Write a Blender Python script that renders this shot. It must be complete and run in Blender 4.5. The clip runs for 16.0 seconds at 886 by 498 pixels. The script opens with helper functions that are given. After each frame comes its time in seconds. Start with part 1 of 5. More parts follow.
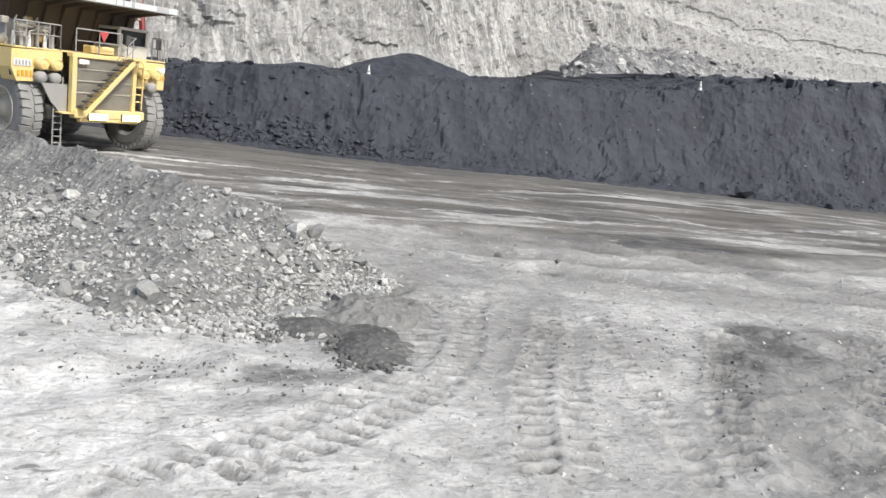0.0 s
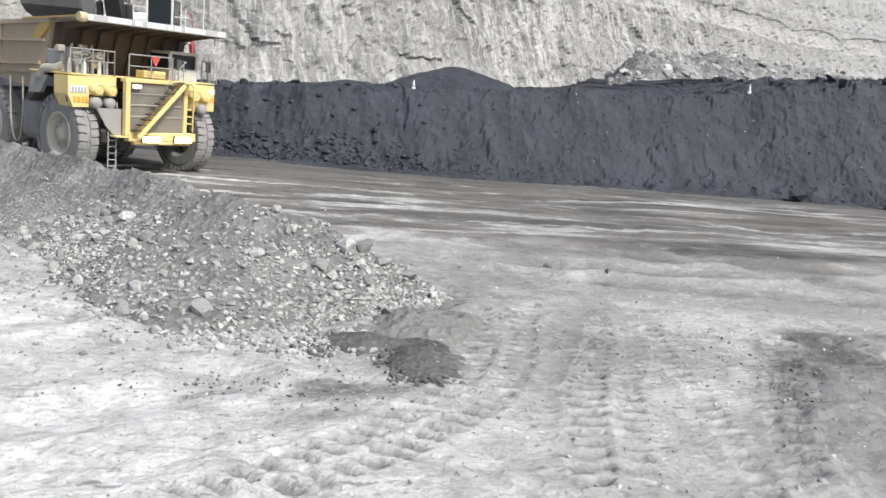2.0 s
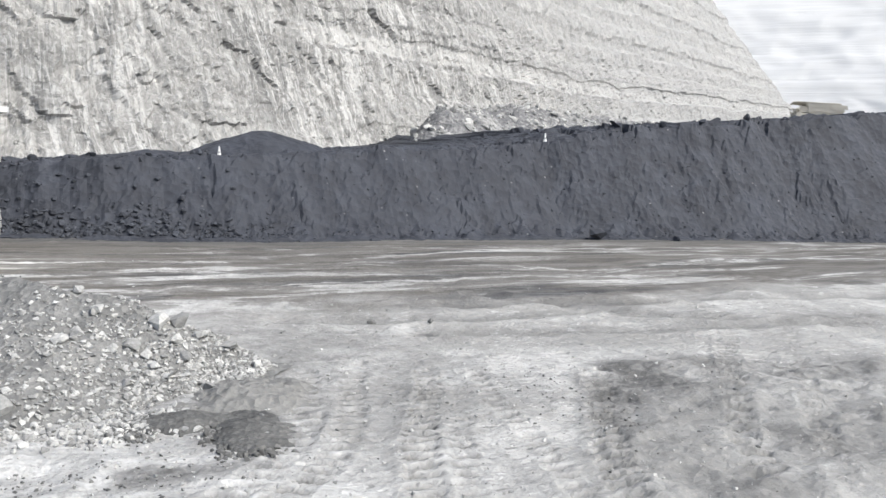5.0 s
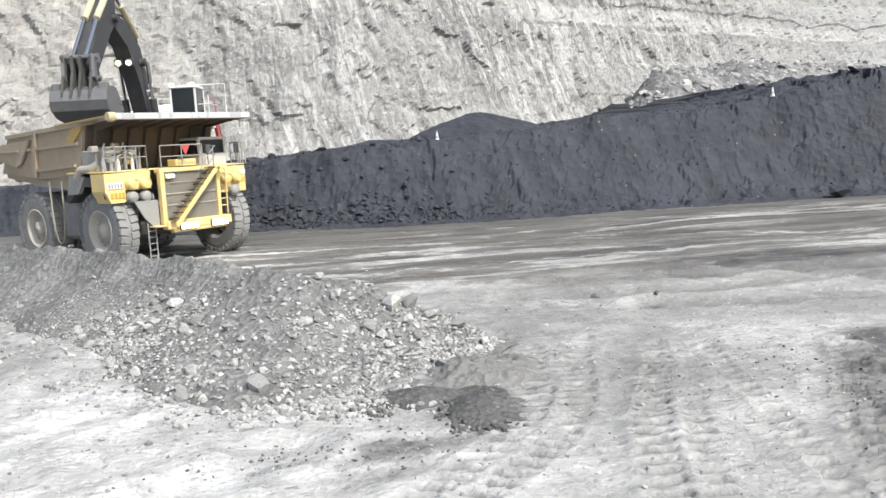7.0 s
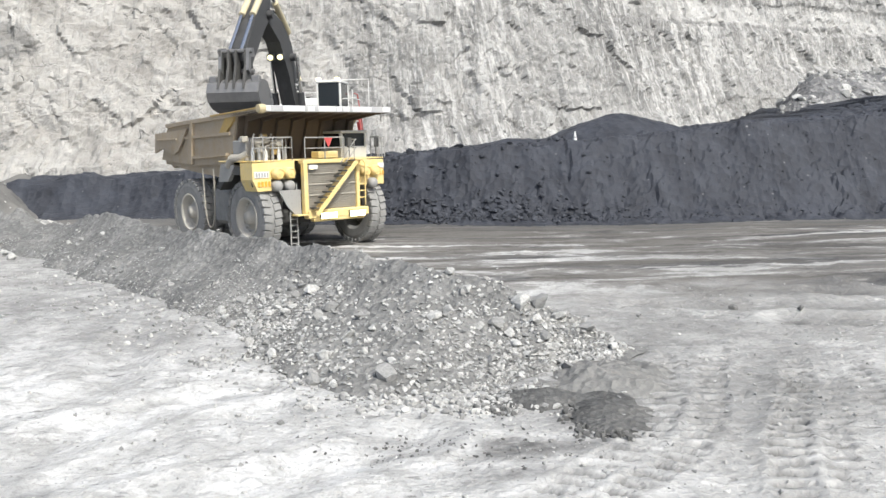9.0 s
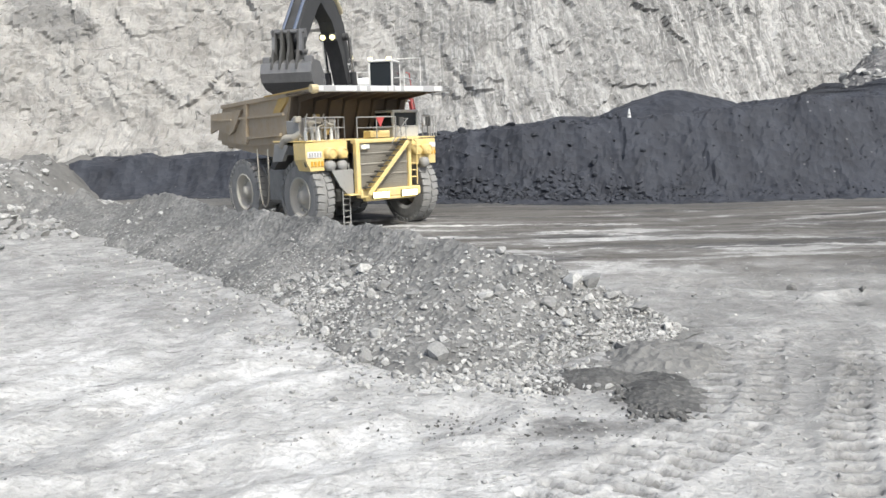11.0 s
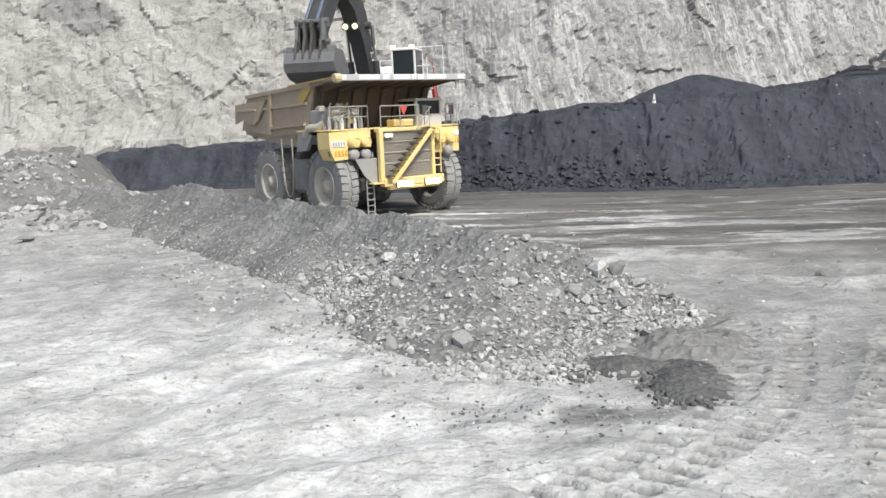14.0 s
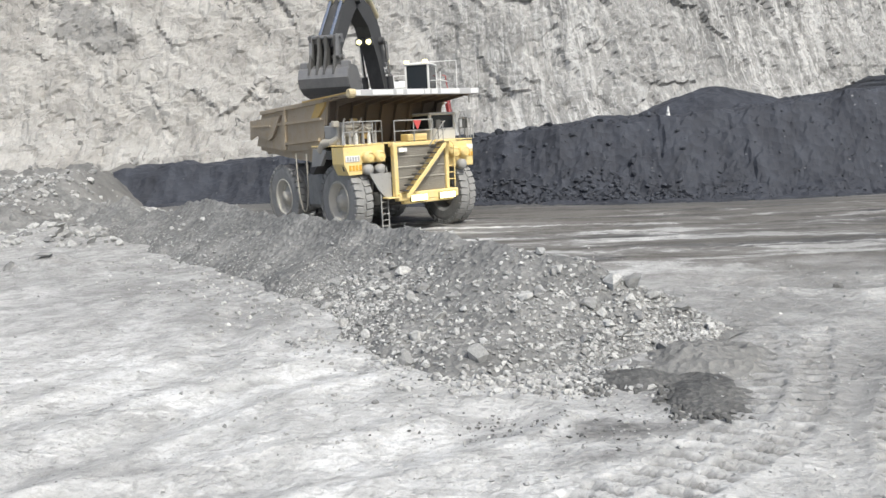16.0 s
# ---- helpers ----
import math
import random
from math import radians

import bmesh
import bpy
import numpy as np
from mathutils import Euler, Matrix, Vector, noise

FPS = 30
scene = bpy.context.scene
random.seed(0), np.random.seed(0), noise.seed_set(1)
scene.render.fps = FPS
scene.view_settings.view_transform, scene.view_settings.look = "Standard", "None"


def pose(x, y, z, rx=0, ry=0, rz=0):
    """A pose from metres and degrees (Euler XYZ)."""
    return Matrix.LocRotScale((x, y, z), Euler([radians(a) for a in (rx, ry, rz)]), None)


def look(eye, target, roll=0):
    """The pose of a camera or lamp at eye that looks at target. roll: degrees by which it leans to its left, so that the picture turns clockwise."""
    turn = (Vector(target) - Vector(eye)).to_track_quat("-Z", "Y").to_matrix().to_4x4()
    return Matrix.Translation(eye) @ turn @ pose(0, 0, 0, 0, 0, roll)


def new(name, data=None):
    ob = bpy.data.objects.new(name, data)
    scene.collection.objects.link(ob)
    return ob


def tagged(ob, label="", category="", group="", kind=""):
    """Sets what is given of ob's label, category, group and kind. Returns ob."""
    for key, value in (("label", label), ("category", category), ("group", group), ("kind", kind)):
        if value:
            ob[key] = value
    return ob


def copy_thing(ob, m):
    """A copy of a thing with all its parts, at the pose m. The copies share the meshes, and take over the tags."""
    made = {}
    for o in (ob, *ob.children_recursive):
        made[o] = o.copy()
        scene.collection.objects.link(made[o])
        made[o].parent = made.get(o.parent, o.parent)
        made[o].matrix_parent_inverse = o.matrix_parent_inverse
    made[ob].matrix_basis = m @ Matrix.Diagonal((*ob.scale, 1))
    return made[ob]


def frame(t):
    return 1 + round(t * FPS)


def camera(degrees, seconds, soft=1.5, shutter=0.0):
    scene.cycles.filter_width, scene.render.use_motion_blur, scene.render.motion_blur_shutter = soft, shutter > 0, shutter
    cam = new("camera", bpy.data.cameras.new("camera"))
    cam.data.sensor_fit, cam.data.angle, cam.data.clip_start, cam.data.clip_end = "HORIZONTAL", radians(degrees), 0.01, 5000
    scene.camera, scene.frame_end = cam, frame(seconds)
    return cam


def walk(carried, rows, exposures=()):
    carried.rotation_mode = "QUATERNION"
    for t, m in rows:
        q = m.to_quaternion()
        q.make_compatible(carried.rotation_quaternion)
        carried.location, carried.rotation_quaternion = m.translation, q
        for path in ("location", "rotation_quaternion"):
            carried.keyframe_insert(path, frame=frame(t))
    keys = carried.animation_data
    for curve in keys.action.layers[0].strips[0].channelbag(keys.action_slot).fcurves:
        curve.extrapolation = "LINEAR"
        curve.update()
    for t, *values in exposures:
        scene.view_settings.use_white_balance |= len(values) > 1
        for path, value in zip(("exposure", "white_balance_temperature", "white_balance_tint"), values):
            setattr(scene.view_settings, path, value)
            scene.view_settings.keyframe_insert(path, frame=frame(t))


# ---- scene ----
cam = camera(55.18, 16.0, soft=1.5)
EYE = (0.0, 0.0, 5.2)
PATH = [
    (0.0, 79.094, -6.972, -13.925), (0.5, 79.681, -6.678, -14.035), (1.0, 79.135, -5.811, -12.626),
    (1.5, 79.24, -4.714, -11.124), (2.0, 79.619, -5.044, -10.934), (2.5, 79.271, -5.247, -11.691),
    (3.0, 80.874, -4.028, -16.055), (3.5, 82.763, -2.849, -19.778), (4.0, 83.964, -2.63, -22.848),
    (4.2, 84.413, -2.217, -23.466), (6.3, 83.396, 0.588, -21.566), (6.5, 83.328, 1.276, -17.434),
    (7.0, 82.784, 3.039, -9.328), (7.5, 82.778, 2.835, -5.646), (8.0, 82.832, 1.61, -3.228),
    (8.5, 83.059, 1.126, -1.278), (9.0, 83.021, 1.283, -0.157), (9.2, 81.819, 1.134, 0.593),
    (11.5, 81.618, 2.089, 3.824), (12.0, 80.912, 2.336, 4.347), (12.5, 80.563, 2.135, 4.35),
    (13.0, 80.627, 2.186, 4.399), (13.5, 80.904, 2.425, 4.595), (14.0, 80.964, 2.372, 4.86),
    (14.5, 79.275, 2.394, 5.151), (15.0, 80.054, 2.509, 5.327), (15.5, 81.6, 2.789, 5.559),
    (16.0, 81.942, 2.864, 5.779)]
walk(cam, [(t, pose(*EYE, rx, ry, rz)) for t, rx, ry, rz in PATH], exposures=[(0.0, 0.48, 6600, 7), (4.2, 0.57, 6450, 7), (7.0, 0.68, 6550, 6), (9.2, 0.62, 6550, 6), (11.5, 0.47, 6550, 6), (16.0, 0.42, 6550, 6)])

# ---- daylight: bright hazy sky, soft sun from behind the right shoulder ----
SUN_EL, SUN_AZ = 50.0, 145.0
world = bpy.data.worlds.new("world")
scene.world = world
world.use_nodes = True
wn = world.node_tree.nodes
sky = wn.new("ShaderNodeTexSky")
sky.sky_type, sky.sun_disc = "NISHITA", False
sky.sun_elevation, sky.sun_rotation = radians(SUN_EL), radians(SUN_AZ)
sky.dust_density, sky.air_density, sky.ozone_density = 3.5, 0.8, 1.5
world.node_tree.links.new(sky.outputs[0], wn["Background"].inputs[0])
wn["Background"].inputs[1].default_value = 0.12
sun = new("sun", bpy.data.lights.new("sun", "SUN"))
sun.data.energy, sun.data.angle, sun.data.color = 2.6, radians(5), (1.0, 0.98, 0.95)
sun_dir = Vector((math.sin(radians(SUN_AZ)) * math.cos(radians(SUN_EL)), math.cos(radians(SUN_AZ)) * math.cos(radians(SUN_EL)), math.sin(radians(SUN_EL))))
sun.matrix_world = look(sun_dir * 50, (0, 0, 0))


# ---- materials ----
def material(name, base, rough=0.85, metal=0.0, emit=0.0):
    m = bpy.data.materials.new(name)
    m.use_nodes = True
    b = m.node_tree.nodes["Principled BSDF"]
    b.inputs["Base Color"].default_value = (*base, 1)
    b.inputs["Roughness"].default_value, b.inputs["Metallic"].default_value = rough, metal
    if emit:
        b.inputs["Emission Color"].default_value = (*base, 1)
        b.inputs["Emission Strength"].default_value = emit
    return m


class Nodes:
    """Short hand for a material's node tree."""

    def __init__(self, m):
        self.t = m.node_tree
        self.b = self.t.nodes["Principled BSDF"]
        geo = self.t.nodes.new("ShaderNodeNewGeometry")
        tex = self.t.nodes.new("ShaderNodeTexCoord")
        self.world, self.object = geo.outputs["Position"], tex.outputs["Object"]
        self.normal, self.island = geo.outputs["Normal"], geo.outputs["Random Per Island"]

    def link(self, a, b):
        self.t.links.new(a, b)

    def scaled(self, vec, s, rot=(0, 0, 0)):
        n = self.t.nodes.new("ShaderNodeMapping")
        n.inputs["Scale"].default_value = s
        n.inputs["Rotation"].default_value = rot
        self.link(vec, n.inputs["Vector"])
        return n.outputs[0]

    def noise(self, vec, scale, detail=5, rough=0.6, distort=0.0):
        n = self.t.nodes.new("ShaderNodeTexNoise")
        n.inputs["Scale"].default_value, n.inputs["Detail"].default_value = scale, detail
        n.inputs["Roughness"].default_value, n.inputs["Distortion"].default_value = rough, distort
        self.link(vec, n.inputs["Vector"])
        return n.outputs["Fac"]

    def cells(self, vec, scale, out="Distance", feature="F1"):
        n = self.t.nodes.new("ShaderNodeTexVoronoi")
        n.feature = feature
        n.inputs["Scale"].default_value = scale
        self.link(vec, n.inputs["Vector"])
        return n.outputs[out]

    def ramp(self, fac, stops):
        n = self.t.nodes.new("ShaderNodeValToRGB")
        e = n.color_ramp.elements
        while len(e) < len(stops):
            e.new(0.5)
        for k, (at, c) in zip(e, stops):
            k.position, k.color = at, (*((c, c, c) if isinstance(c, float) else c), 1)
        self.link(fac, n.inputs[0])
        return n.outputs[0]

    def mix(self, fac, a, b, how="MIX"):
        n = self.t.nodes.new("ShaderNodeMix")
        n.data_type, n.blend_type = "RGBA", how
        for v, s in ((fac, n.inputs[0]), (a, n.inputs[6]), (b, n.inputs[7])):
            if isinstance(v, bpy.types.NodeSocket):
                self.link(v, s)
            elif isinstance(v, tuple):
                s.default_value = (*v, 1)
            else:
                s.default_value = v
        return n.outputs[2]

    def math(self, op, a, b=0.0, clamp=False):
        n = self.t.nodes.new("ShaderNodeMath")
        n.operation, n.use_clamp = op, clamp
        for v, s in ((a, n.inputs[0]), (b, n.inputs[1])):
            if isinstance(v, bpy.types.NodeSocket):
                self.link(v, s)
            else:
                s.default_value = v
        return n.outputs[0]

    def math_vec(self, vec, shift):
        n = self.t.nodes.new("ShaderNodeVectorMath")
        n.inputs[1].default_value = (shift * 7.1, shift * 3.3, shift)
        self.link(vec, n.inputs[0])
        return n.outputs[0]

    def warped(self, vec, scale, amount):
        """Coordinates pushed about by noise."""
        t = self.t.nodes.new("ShaderNodeTexNoise")
        t.inputs["Scale"].default_value, t.inputs["Detail"].default_value = scale, 4
        self.link(vec, t.inputs["Vector"])
        n = self.t.nodes.new("ShaderNodeVectorMath")
        n.operation = "MULTIPLY_ADD"
        n.inputs[1].default_value = (amount, amount, 0)
        self.link(t.outputs["Color"], n.inputs[0])
        self.link(vec, n.inputs[2])
        return n.outputs[0]

    def axis(self, vec, k):
        n = self.t.nodes.new("ShaderNodeSeparateXYZ")
        self.link(vec, n.inputs[0])
        return n.outputs[k]

    def span(self, v, lo, hi):
        n = self.t.nodes.new("ShaderNodeMapRange")
        n.interpolation_type = "SMOOTHSTEP"
        n.inputs[1].default_value, n.inputs[2].default_value = lo, hi
        self.link(v, n.inputs[0])
        return n.outputs[0]

    def bump(self, height, strength, dist, after=None):
        n = self.t.nodes.new("ShaderNodeBump")
        n.inputs["Strength"].default_value, n.inputs["Distance"].default_value = strength, dist
        self.link(height, n.inputs["Height"])
        if after is not None:
            self.link(after, n.inputs["Normal"])
        return n.outputs[0]

    def done(self, colour, normal=None, rough=None):
        self.link(colour, self.b.inputs["Base Color"])
        if normal is not None:
            self.link(normal, self.b.inputs["Normal"])
        if rough is not None:
            self.link(rough, self.b.inputs["Roughness"])


def ground_material():
    """Pale crushed mudstone, painted brighter in the west for glare; coal dust lies in long streaks beside the coal
    bench.
    """
    m = material("pale_pit_floor", (0.5, 0.5, 0.49), 0.95)
    n = Nodes(m)
    n.b.inputs["Specular IOR Level"].default_value = 0.15
    w = n.world
    x, y = n.axis(w, 0), n.axis(w, 1)
    # this attribute holds real dirt plus shade painted into the lug prints
    dirt = n.t.nodes.new("ShaderNodeAttribute")
    dirt.attribute_name = "dirt"
    dirt = dirt.outputs["Fac"]
    big = n.noise(w, 0.16, 5, 0.6, 1.2)
    mid = n.noise(w, 0.9, 7, 0.68, 0.6)
    fine = n.noise(w, 9.0, 5, 0.72)
    pale = n.ramp(big, [(0.3, (0.47, 0.467, 0.455)), (0.46, (0.6, 0.597, 0.585)), (0.64, (0.76, 0.757, 0.745))])
    dull = n.ramp(big, [(0.3, (0.28, 0.277, 0.267)), (0.5, (0.42, 0.416, 0.403)), (0.68, (0.6, 0.596, 0.58))])
    # glare put into the colour: brighter ground west, duller east
    side = n.span(n.math("ADD", x, n.math("MULTIPLY", n.noise(w, 0.2, 4), 6.0)), 2.0, 13.0)
    col = n.mix(side, pale, dull)
    col = n.mix(n.ramp(mid, [(0.36, 0.7), (0.56, 0.0)]), col, (0.34, 0.337, 0.328))
    drag = n.noise(n.scaled(w, (1.0, 1.7, 1), (0, 0, radians(-28))), 1.0, 6, 0.7, 0.8)
    col = n.mix(n.ramp(drag, [(0.36, 0.42), (0.5, 0.0)]), col, (0.27, 0.268, 0.26))
    col = n.mix(n.ramp(fine, [(0.34, 0.4), (0.5, 0.0)]), col, (0.24, 0.238, 0.23))
    dash = n.noise(n.scaled(w, (2.4, 4.6, 1), (0, 0, radians(8))), 1.0, 5, 0.62, 0.7)
    where = n.ramp(n.noise(n.math_vec(w, 5.0), 0.35, 4, 0.6), [(0.42, 0.1), (0.58, 0.85)])
    col = n.mix(n.math("MULTIPLY", n.ramp(dash, [(0.35, 0.9), (0.4, 0.0)]), where), col, (0.2, 0.198, 0.19))
    col = n.mix(n.math("MULTIPLY", n.ramp(dash, [(0.58, 0.0), (0.64, 0.6)]), where), col, (0.74, 0.737, 0.725))
    crumb = n.cells(w, 3.2, "Color")
    col = n.mix(n.ramp(crumb, [(0.05, 0.25), (0.25, 0.0)]), col, (0.22, 0.218, 0.21))
    scuff = n.noise(n.scaled(w, (2.3, 1.7, 1), (0, 0, radians(24))), 1.0, 7, 0.75, 1.0)
    col = n.mix(n.ramp(scuff, [(0.35, 0.5), (0.46, 0.0)]), col, (0.26, 0.257, 0.248))
    streak = n.noise(n.scaled(w, (0.06, 0.27, 1), (0, 0, radians(4))), 1.0, 8, 0.66, 1.6)
    wob = n.math("ADD", y, n.math("MULTIPLY", n.math("SUBTRACT", n.noise(w, 0.16, 3), 0.5), 12.0))
    far = n.span(wob, 25.5, 32.0)
    thick = n.math("ADD", streak, n.math("MULTIPLY", n.span(wob, 46.0, 56.0), 0.17))
    east = n.span(n.math("ADD", x, n.math("MULTIPLY", n.math("SUBTRACT", y, 24.0), 0.85)), -3.0, 3.0)
    dust = n.math("MULTIPLY", n.ramp(thick, [(0.415, 0.0), (0.46, 0.72), (0.56, 1.0)]), n.math("MULTIPLY", far, east))
    dark = n.ramp(n.noise(n.scaled(w, (0.09, 0.5, 1)), 1.0, 6, 0.65, 0.8), [(0.35, (0.075, 0.075, 0.078)), (0.5, (0.13, 0.122, 0.112)), (0.68, (0.19, 0.183, 0.172))])
    col = n.mix(dust, col, dark)
    west = n.math("MULTIPLY", n.span(n.math("SUBTRACT", n.math("MULTIPLY", n.noise(w, 0.2, 4), 10.0), x), 21.0, 31.0), 0.75)
    col = n.mix(n.math("MULTIPLY", west, n.span(y, 40.0, 52.0)), col, (0.27, 0.265, 0.25))
    patchy = n.math("MULTIPLY", dirt, n.ramp(n.noise(w, 2.3, 6, 0.7), [(0.3, 0.55), (0.55, 1.0)]))
    soil = n.mix(n.noise(w, 1.2, 5, 0.7), (0.07, 0.07, 0.071), (0.19, 0.187, 0.18))
    col = n.mix(patchy, col, soil)
    b1 = n.bump(mid, 0.5, 0.12)
    b2 = n.bump(fine, 0.8, 0.06, b1)
    b3 = n.bump(dash, 0.6, 0.08, b2)
    n.done(col, n.bump(n.cells(w, 6.0), 0.4, 0.06, b3))
    return m


def rubble_material(name, lo, mid, hi, scale=1.0):
    m = material(name, mid, 0.95)
    n = Nodes(m)
    n.b.inputs["Specular IOR Level"].default_value = 0.15
    w = n.world
    a = n.noise(w, 0.5 * scale, 5, 0.6, 0.4)
    c = n.ramp(a, [(0.3, lo), (0.5, mid), (0.72, hi)])
    grit = n.cells(w, 5.5 * scale, "Color")
    c = n.mix(0.45, c, n.ramp(grit, [(0.1, lo), (0.6, mid), (0.95, hi)]))
    fine = n.noise(w, 16 * scale, 4, 0.7)
    c = n.mix(n.ramp(fine, [(0.3, 0.5), (0.5, 0.0)]), c, lo)
    b1 = n.bump(n.cells(w, 5.5 * scale), 0.6, 0.12 / scale)
    n.done(c, n.bump(fine, 0.6, 0.05 / scale, b1))
    return m


def stone_material(name, lo, hi):
    m = material(name, lo, 0.92)
    n = Nodes(m)
    info = n.t.nodes.new("ShaderNodeObjectInfo")
    r = n.math("FRACT", n.math("ADD", info.outputs["Random"], n.island))
    c = n.mix(r, lo, hi)
    g = n.noise(n.object, 6.0, 5, 0.65)
    c = n.mix(n.ramp(g, [(0.35, 0.5), (0.6, 0.0)]), c, tuple(v * 0.62 for v in lo))
    n.done(c, n.bump(g, 0.5, 0.05))
    return m


def coal_material():
    m = material("coal", (0.05, 0.05, 0.055), 0.8)
    n = Nodes(m)
    w = n.world
    big = n.noise(w, 0.3, 6, 0.65, 0.8)
    lump = n.cells(w, 1.8, "Color")
    rill = n.noise(n.scaled(w, (0.42, 0.15, 0.1), (0, radians(8), 0)), 1.0, 5, 0.6, 1.0)
    c = n.ramp(big, [(0.32, (0.019, 0.0212, 0.0285)), (0.5, (0.031, 0.0343, 0.0448)), (0.7, (0.047, 0.052, 0.0665))])
    c = n.mix(0.25, c, n.ramp(lump, [(0.1, (0.014, 0.015, 0.019)), (0.9, (0.055, 0.057, 0.066))]))
    c = n.mix(n.ramp(rill, [(0.52, 0.0), (0.72, 0.45)]), c, (0.07, 0.075, 0.089))
    speck = n.ramp(n.cells(w, 0.9), [(0.0, 1.0), (0.09, 0.0)])
    c = n.mix(n.math("MULTIPLY", speck, n.ramp(n.noise(w, 0.5, 2), [(0.45, 0.0), (0.6, 0.9)])), c, (0.4, 0.395, 0.38))
    c = n.mix(1.0, c, (0.98, 1.0, 1.02), "MULTIPLY")
    b1 = n.bump(n.cells(w, 1.8), 0.5, 0.2)
    b2 = n.bump(rill, 0.5, 0.4, b1)
    n.done(c, n.bump(n.noise(w, 5.0, 4, 0.65), 0.4, 0.05, b2))
    return m


def highwall_material():
    """Bedded grey mudstone: plain warm faces in the west, leaning joints in the middle, pale level beds, faded for
    haze, in the east.
    """
    m = material("bedded_mudstone", (0.4, 0.4, 0.38), 0.95)
    n = Nodes(m)
    n.b.inputs["Specular IOR Level"].default_value = 0.1
    uv = n.t.nodes.new("ShaderNodeUVMap")
    uv.uv_map = "wall"
    u = uv.outputs[0]
    U, V = n.axis(u, 0), n.axis(u, 1)
    soft = n.noise(u, 0.11, 5, 0.65)
    v = n.math("ADD", V, n.math("MULTIPLY", n.math("SUBTRACT", soft, 0.5), 3.0))
    jointed = n.span(n.math("ADD", U, n.math("MULTIPLY", n.math("SUBTRACT", soft, 0.5), 40.0)), 168.0, 196.0)
    east = n.span(U, 225.0, 330.0)
    bed = n.noise(n.scaled(u, (0.012, 0.34, 1)), 1.0, 6, 0.66, 0.5)
    c = n.ramp(bed, [(0.33, (0.31, 0.308, 0.298)), (0.44, (0.47, 0.465, 0.45)), (0.52, (0.4, 0.396, 0.384)), (0.6, (0.52, 0.514, 0.498)), (0.7, (0.6, 0.594, 0.575))])
    plain = n.ramp(n.noise(u, 0.13, 5, 0.62, 0.6), [(0.34, (0.52, 0.488, 0.44)), (0.5, (0.74, 0.703, 0.642)), (0.66, (0.86, 0.828, 0.772))])
    c = n.mix(n.math("SUBTRACT", 0.86, n.math("MULTIPLY", jointed, 0.8)), c, plain)
    # broken blocks, large and small
    bent = n.warped(u, 0.45, 2.4)
    large = n.cells(n.scaled(bent, (0.36, 0.44, 1), (0, 0, radians(12))), 1.0, "Color")
    small = n.cells(n.scaled(bent, (0.95, 1.25, 1), (0, 0, radians(16))), 1.0, "Color")
    tone = [(0.12, (0.27, 0.268, 0.26)), (0.5, (0.49, 0.484, 0.468)), (0.88, (0.74, 0.732, 0.71))]
    c = n.mix(0.3, c, n.ramp(large, tone))
    c = n.mix(0.2, c, n.ramp(small, tone))
    # joints lean, with their tops to the west; pale streaks run between them
    zone = n.math("MULTIPLY", n.math("SUBTRACT", jointed, n.math("MULTIPLY", east, 0.65)), n.ramp(n.noise(n.math_vec(u, 4.0), 0.08, 3), [(0.36, 0.3), (0.58, 1.0)]))
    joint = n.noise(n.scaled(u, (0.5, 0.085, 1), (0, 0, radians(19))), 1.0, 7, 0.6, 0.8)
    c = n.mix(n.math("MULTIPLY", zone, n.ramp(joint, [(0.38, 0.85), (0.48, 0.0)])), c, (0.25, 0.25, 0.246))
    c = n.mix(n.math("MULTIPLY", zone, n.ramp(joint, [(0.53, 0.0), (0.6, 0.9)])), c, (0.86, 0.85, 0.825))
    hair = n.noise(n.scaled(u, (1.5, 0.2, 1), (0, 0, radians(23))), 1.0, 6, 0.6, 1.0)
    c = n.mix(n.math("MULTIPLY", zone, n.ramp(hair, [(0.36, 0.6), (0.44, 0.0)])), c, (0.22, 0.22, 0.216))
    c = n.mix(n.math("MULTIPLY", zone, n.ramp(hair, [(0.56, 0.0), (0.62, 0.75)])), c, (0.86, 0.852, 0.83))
    # level partings, broken along their length
    ledge = n.noise(n.scaled(n.math_vec(u, 2.0), (0.1, 1.1, 1)), 1.0, 6, 0.62, 0.8)
    part_k = n.ramp(n.noise(n.math_vec(u, 7.0), 0.14, 3), [(0.44, 0.1), (0.58, 0.9)])
    c = n.mix(n.math("MULTIPLY", n.ramp(ledge, [(0.33, 0.7), (0.37, 0.0)]), part_k), c, (0.24, 0.24, 0.234))
    # nicks where chips broke out: shadow painted inside, a lit edge painted on the lip
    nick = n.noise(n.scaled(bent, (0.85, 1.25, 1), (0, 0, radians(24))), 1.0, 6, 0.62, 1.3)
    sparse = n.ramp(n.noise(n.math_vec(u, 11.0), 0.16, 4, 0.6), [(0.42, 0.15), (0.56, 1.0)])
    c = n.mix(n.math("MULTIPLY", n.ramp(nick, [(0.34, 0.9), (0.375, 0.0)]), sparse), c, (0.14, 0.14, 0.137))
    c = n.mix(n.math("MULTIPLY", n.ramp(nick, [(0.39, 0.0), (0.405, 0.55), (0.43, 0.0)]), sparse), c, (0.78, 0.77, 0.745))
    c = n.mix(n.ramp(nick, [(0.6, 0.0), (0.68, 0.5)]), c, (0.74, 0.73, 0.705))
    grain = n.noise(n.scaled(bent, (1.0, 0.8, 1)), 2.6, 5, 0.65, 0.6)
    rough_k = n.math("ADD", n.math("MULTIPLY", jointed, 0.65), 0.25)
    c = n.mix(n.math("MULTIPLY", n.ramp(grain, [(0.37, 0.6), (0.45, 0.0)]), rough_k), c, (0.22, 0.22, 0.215))
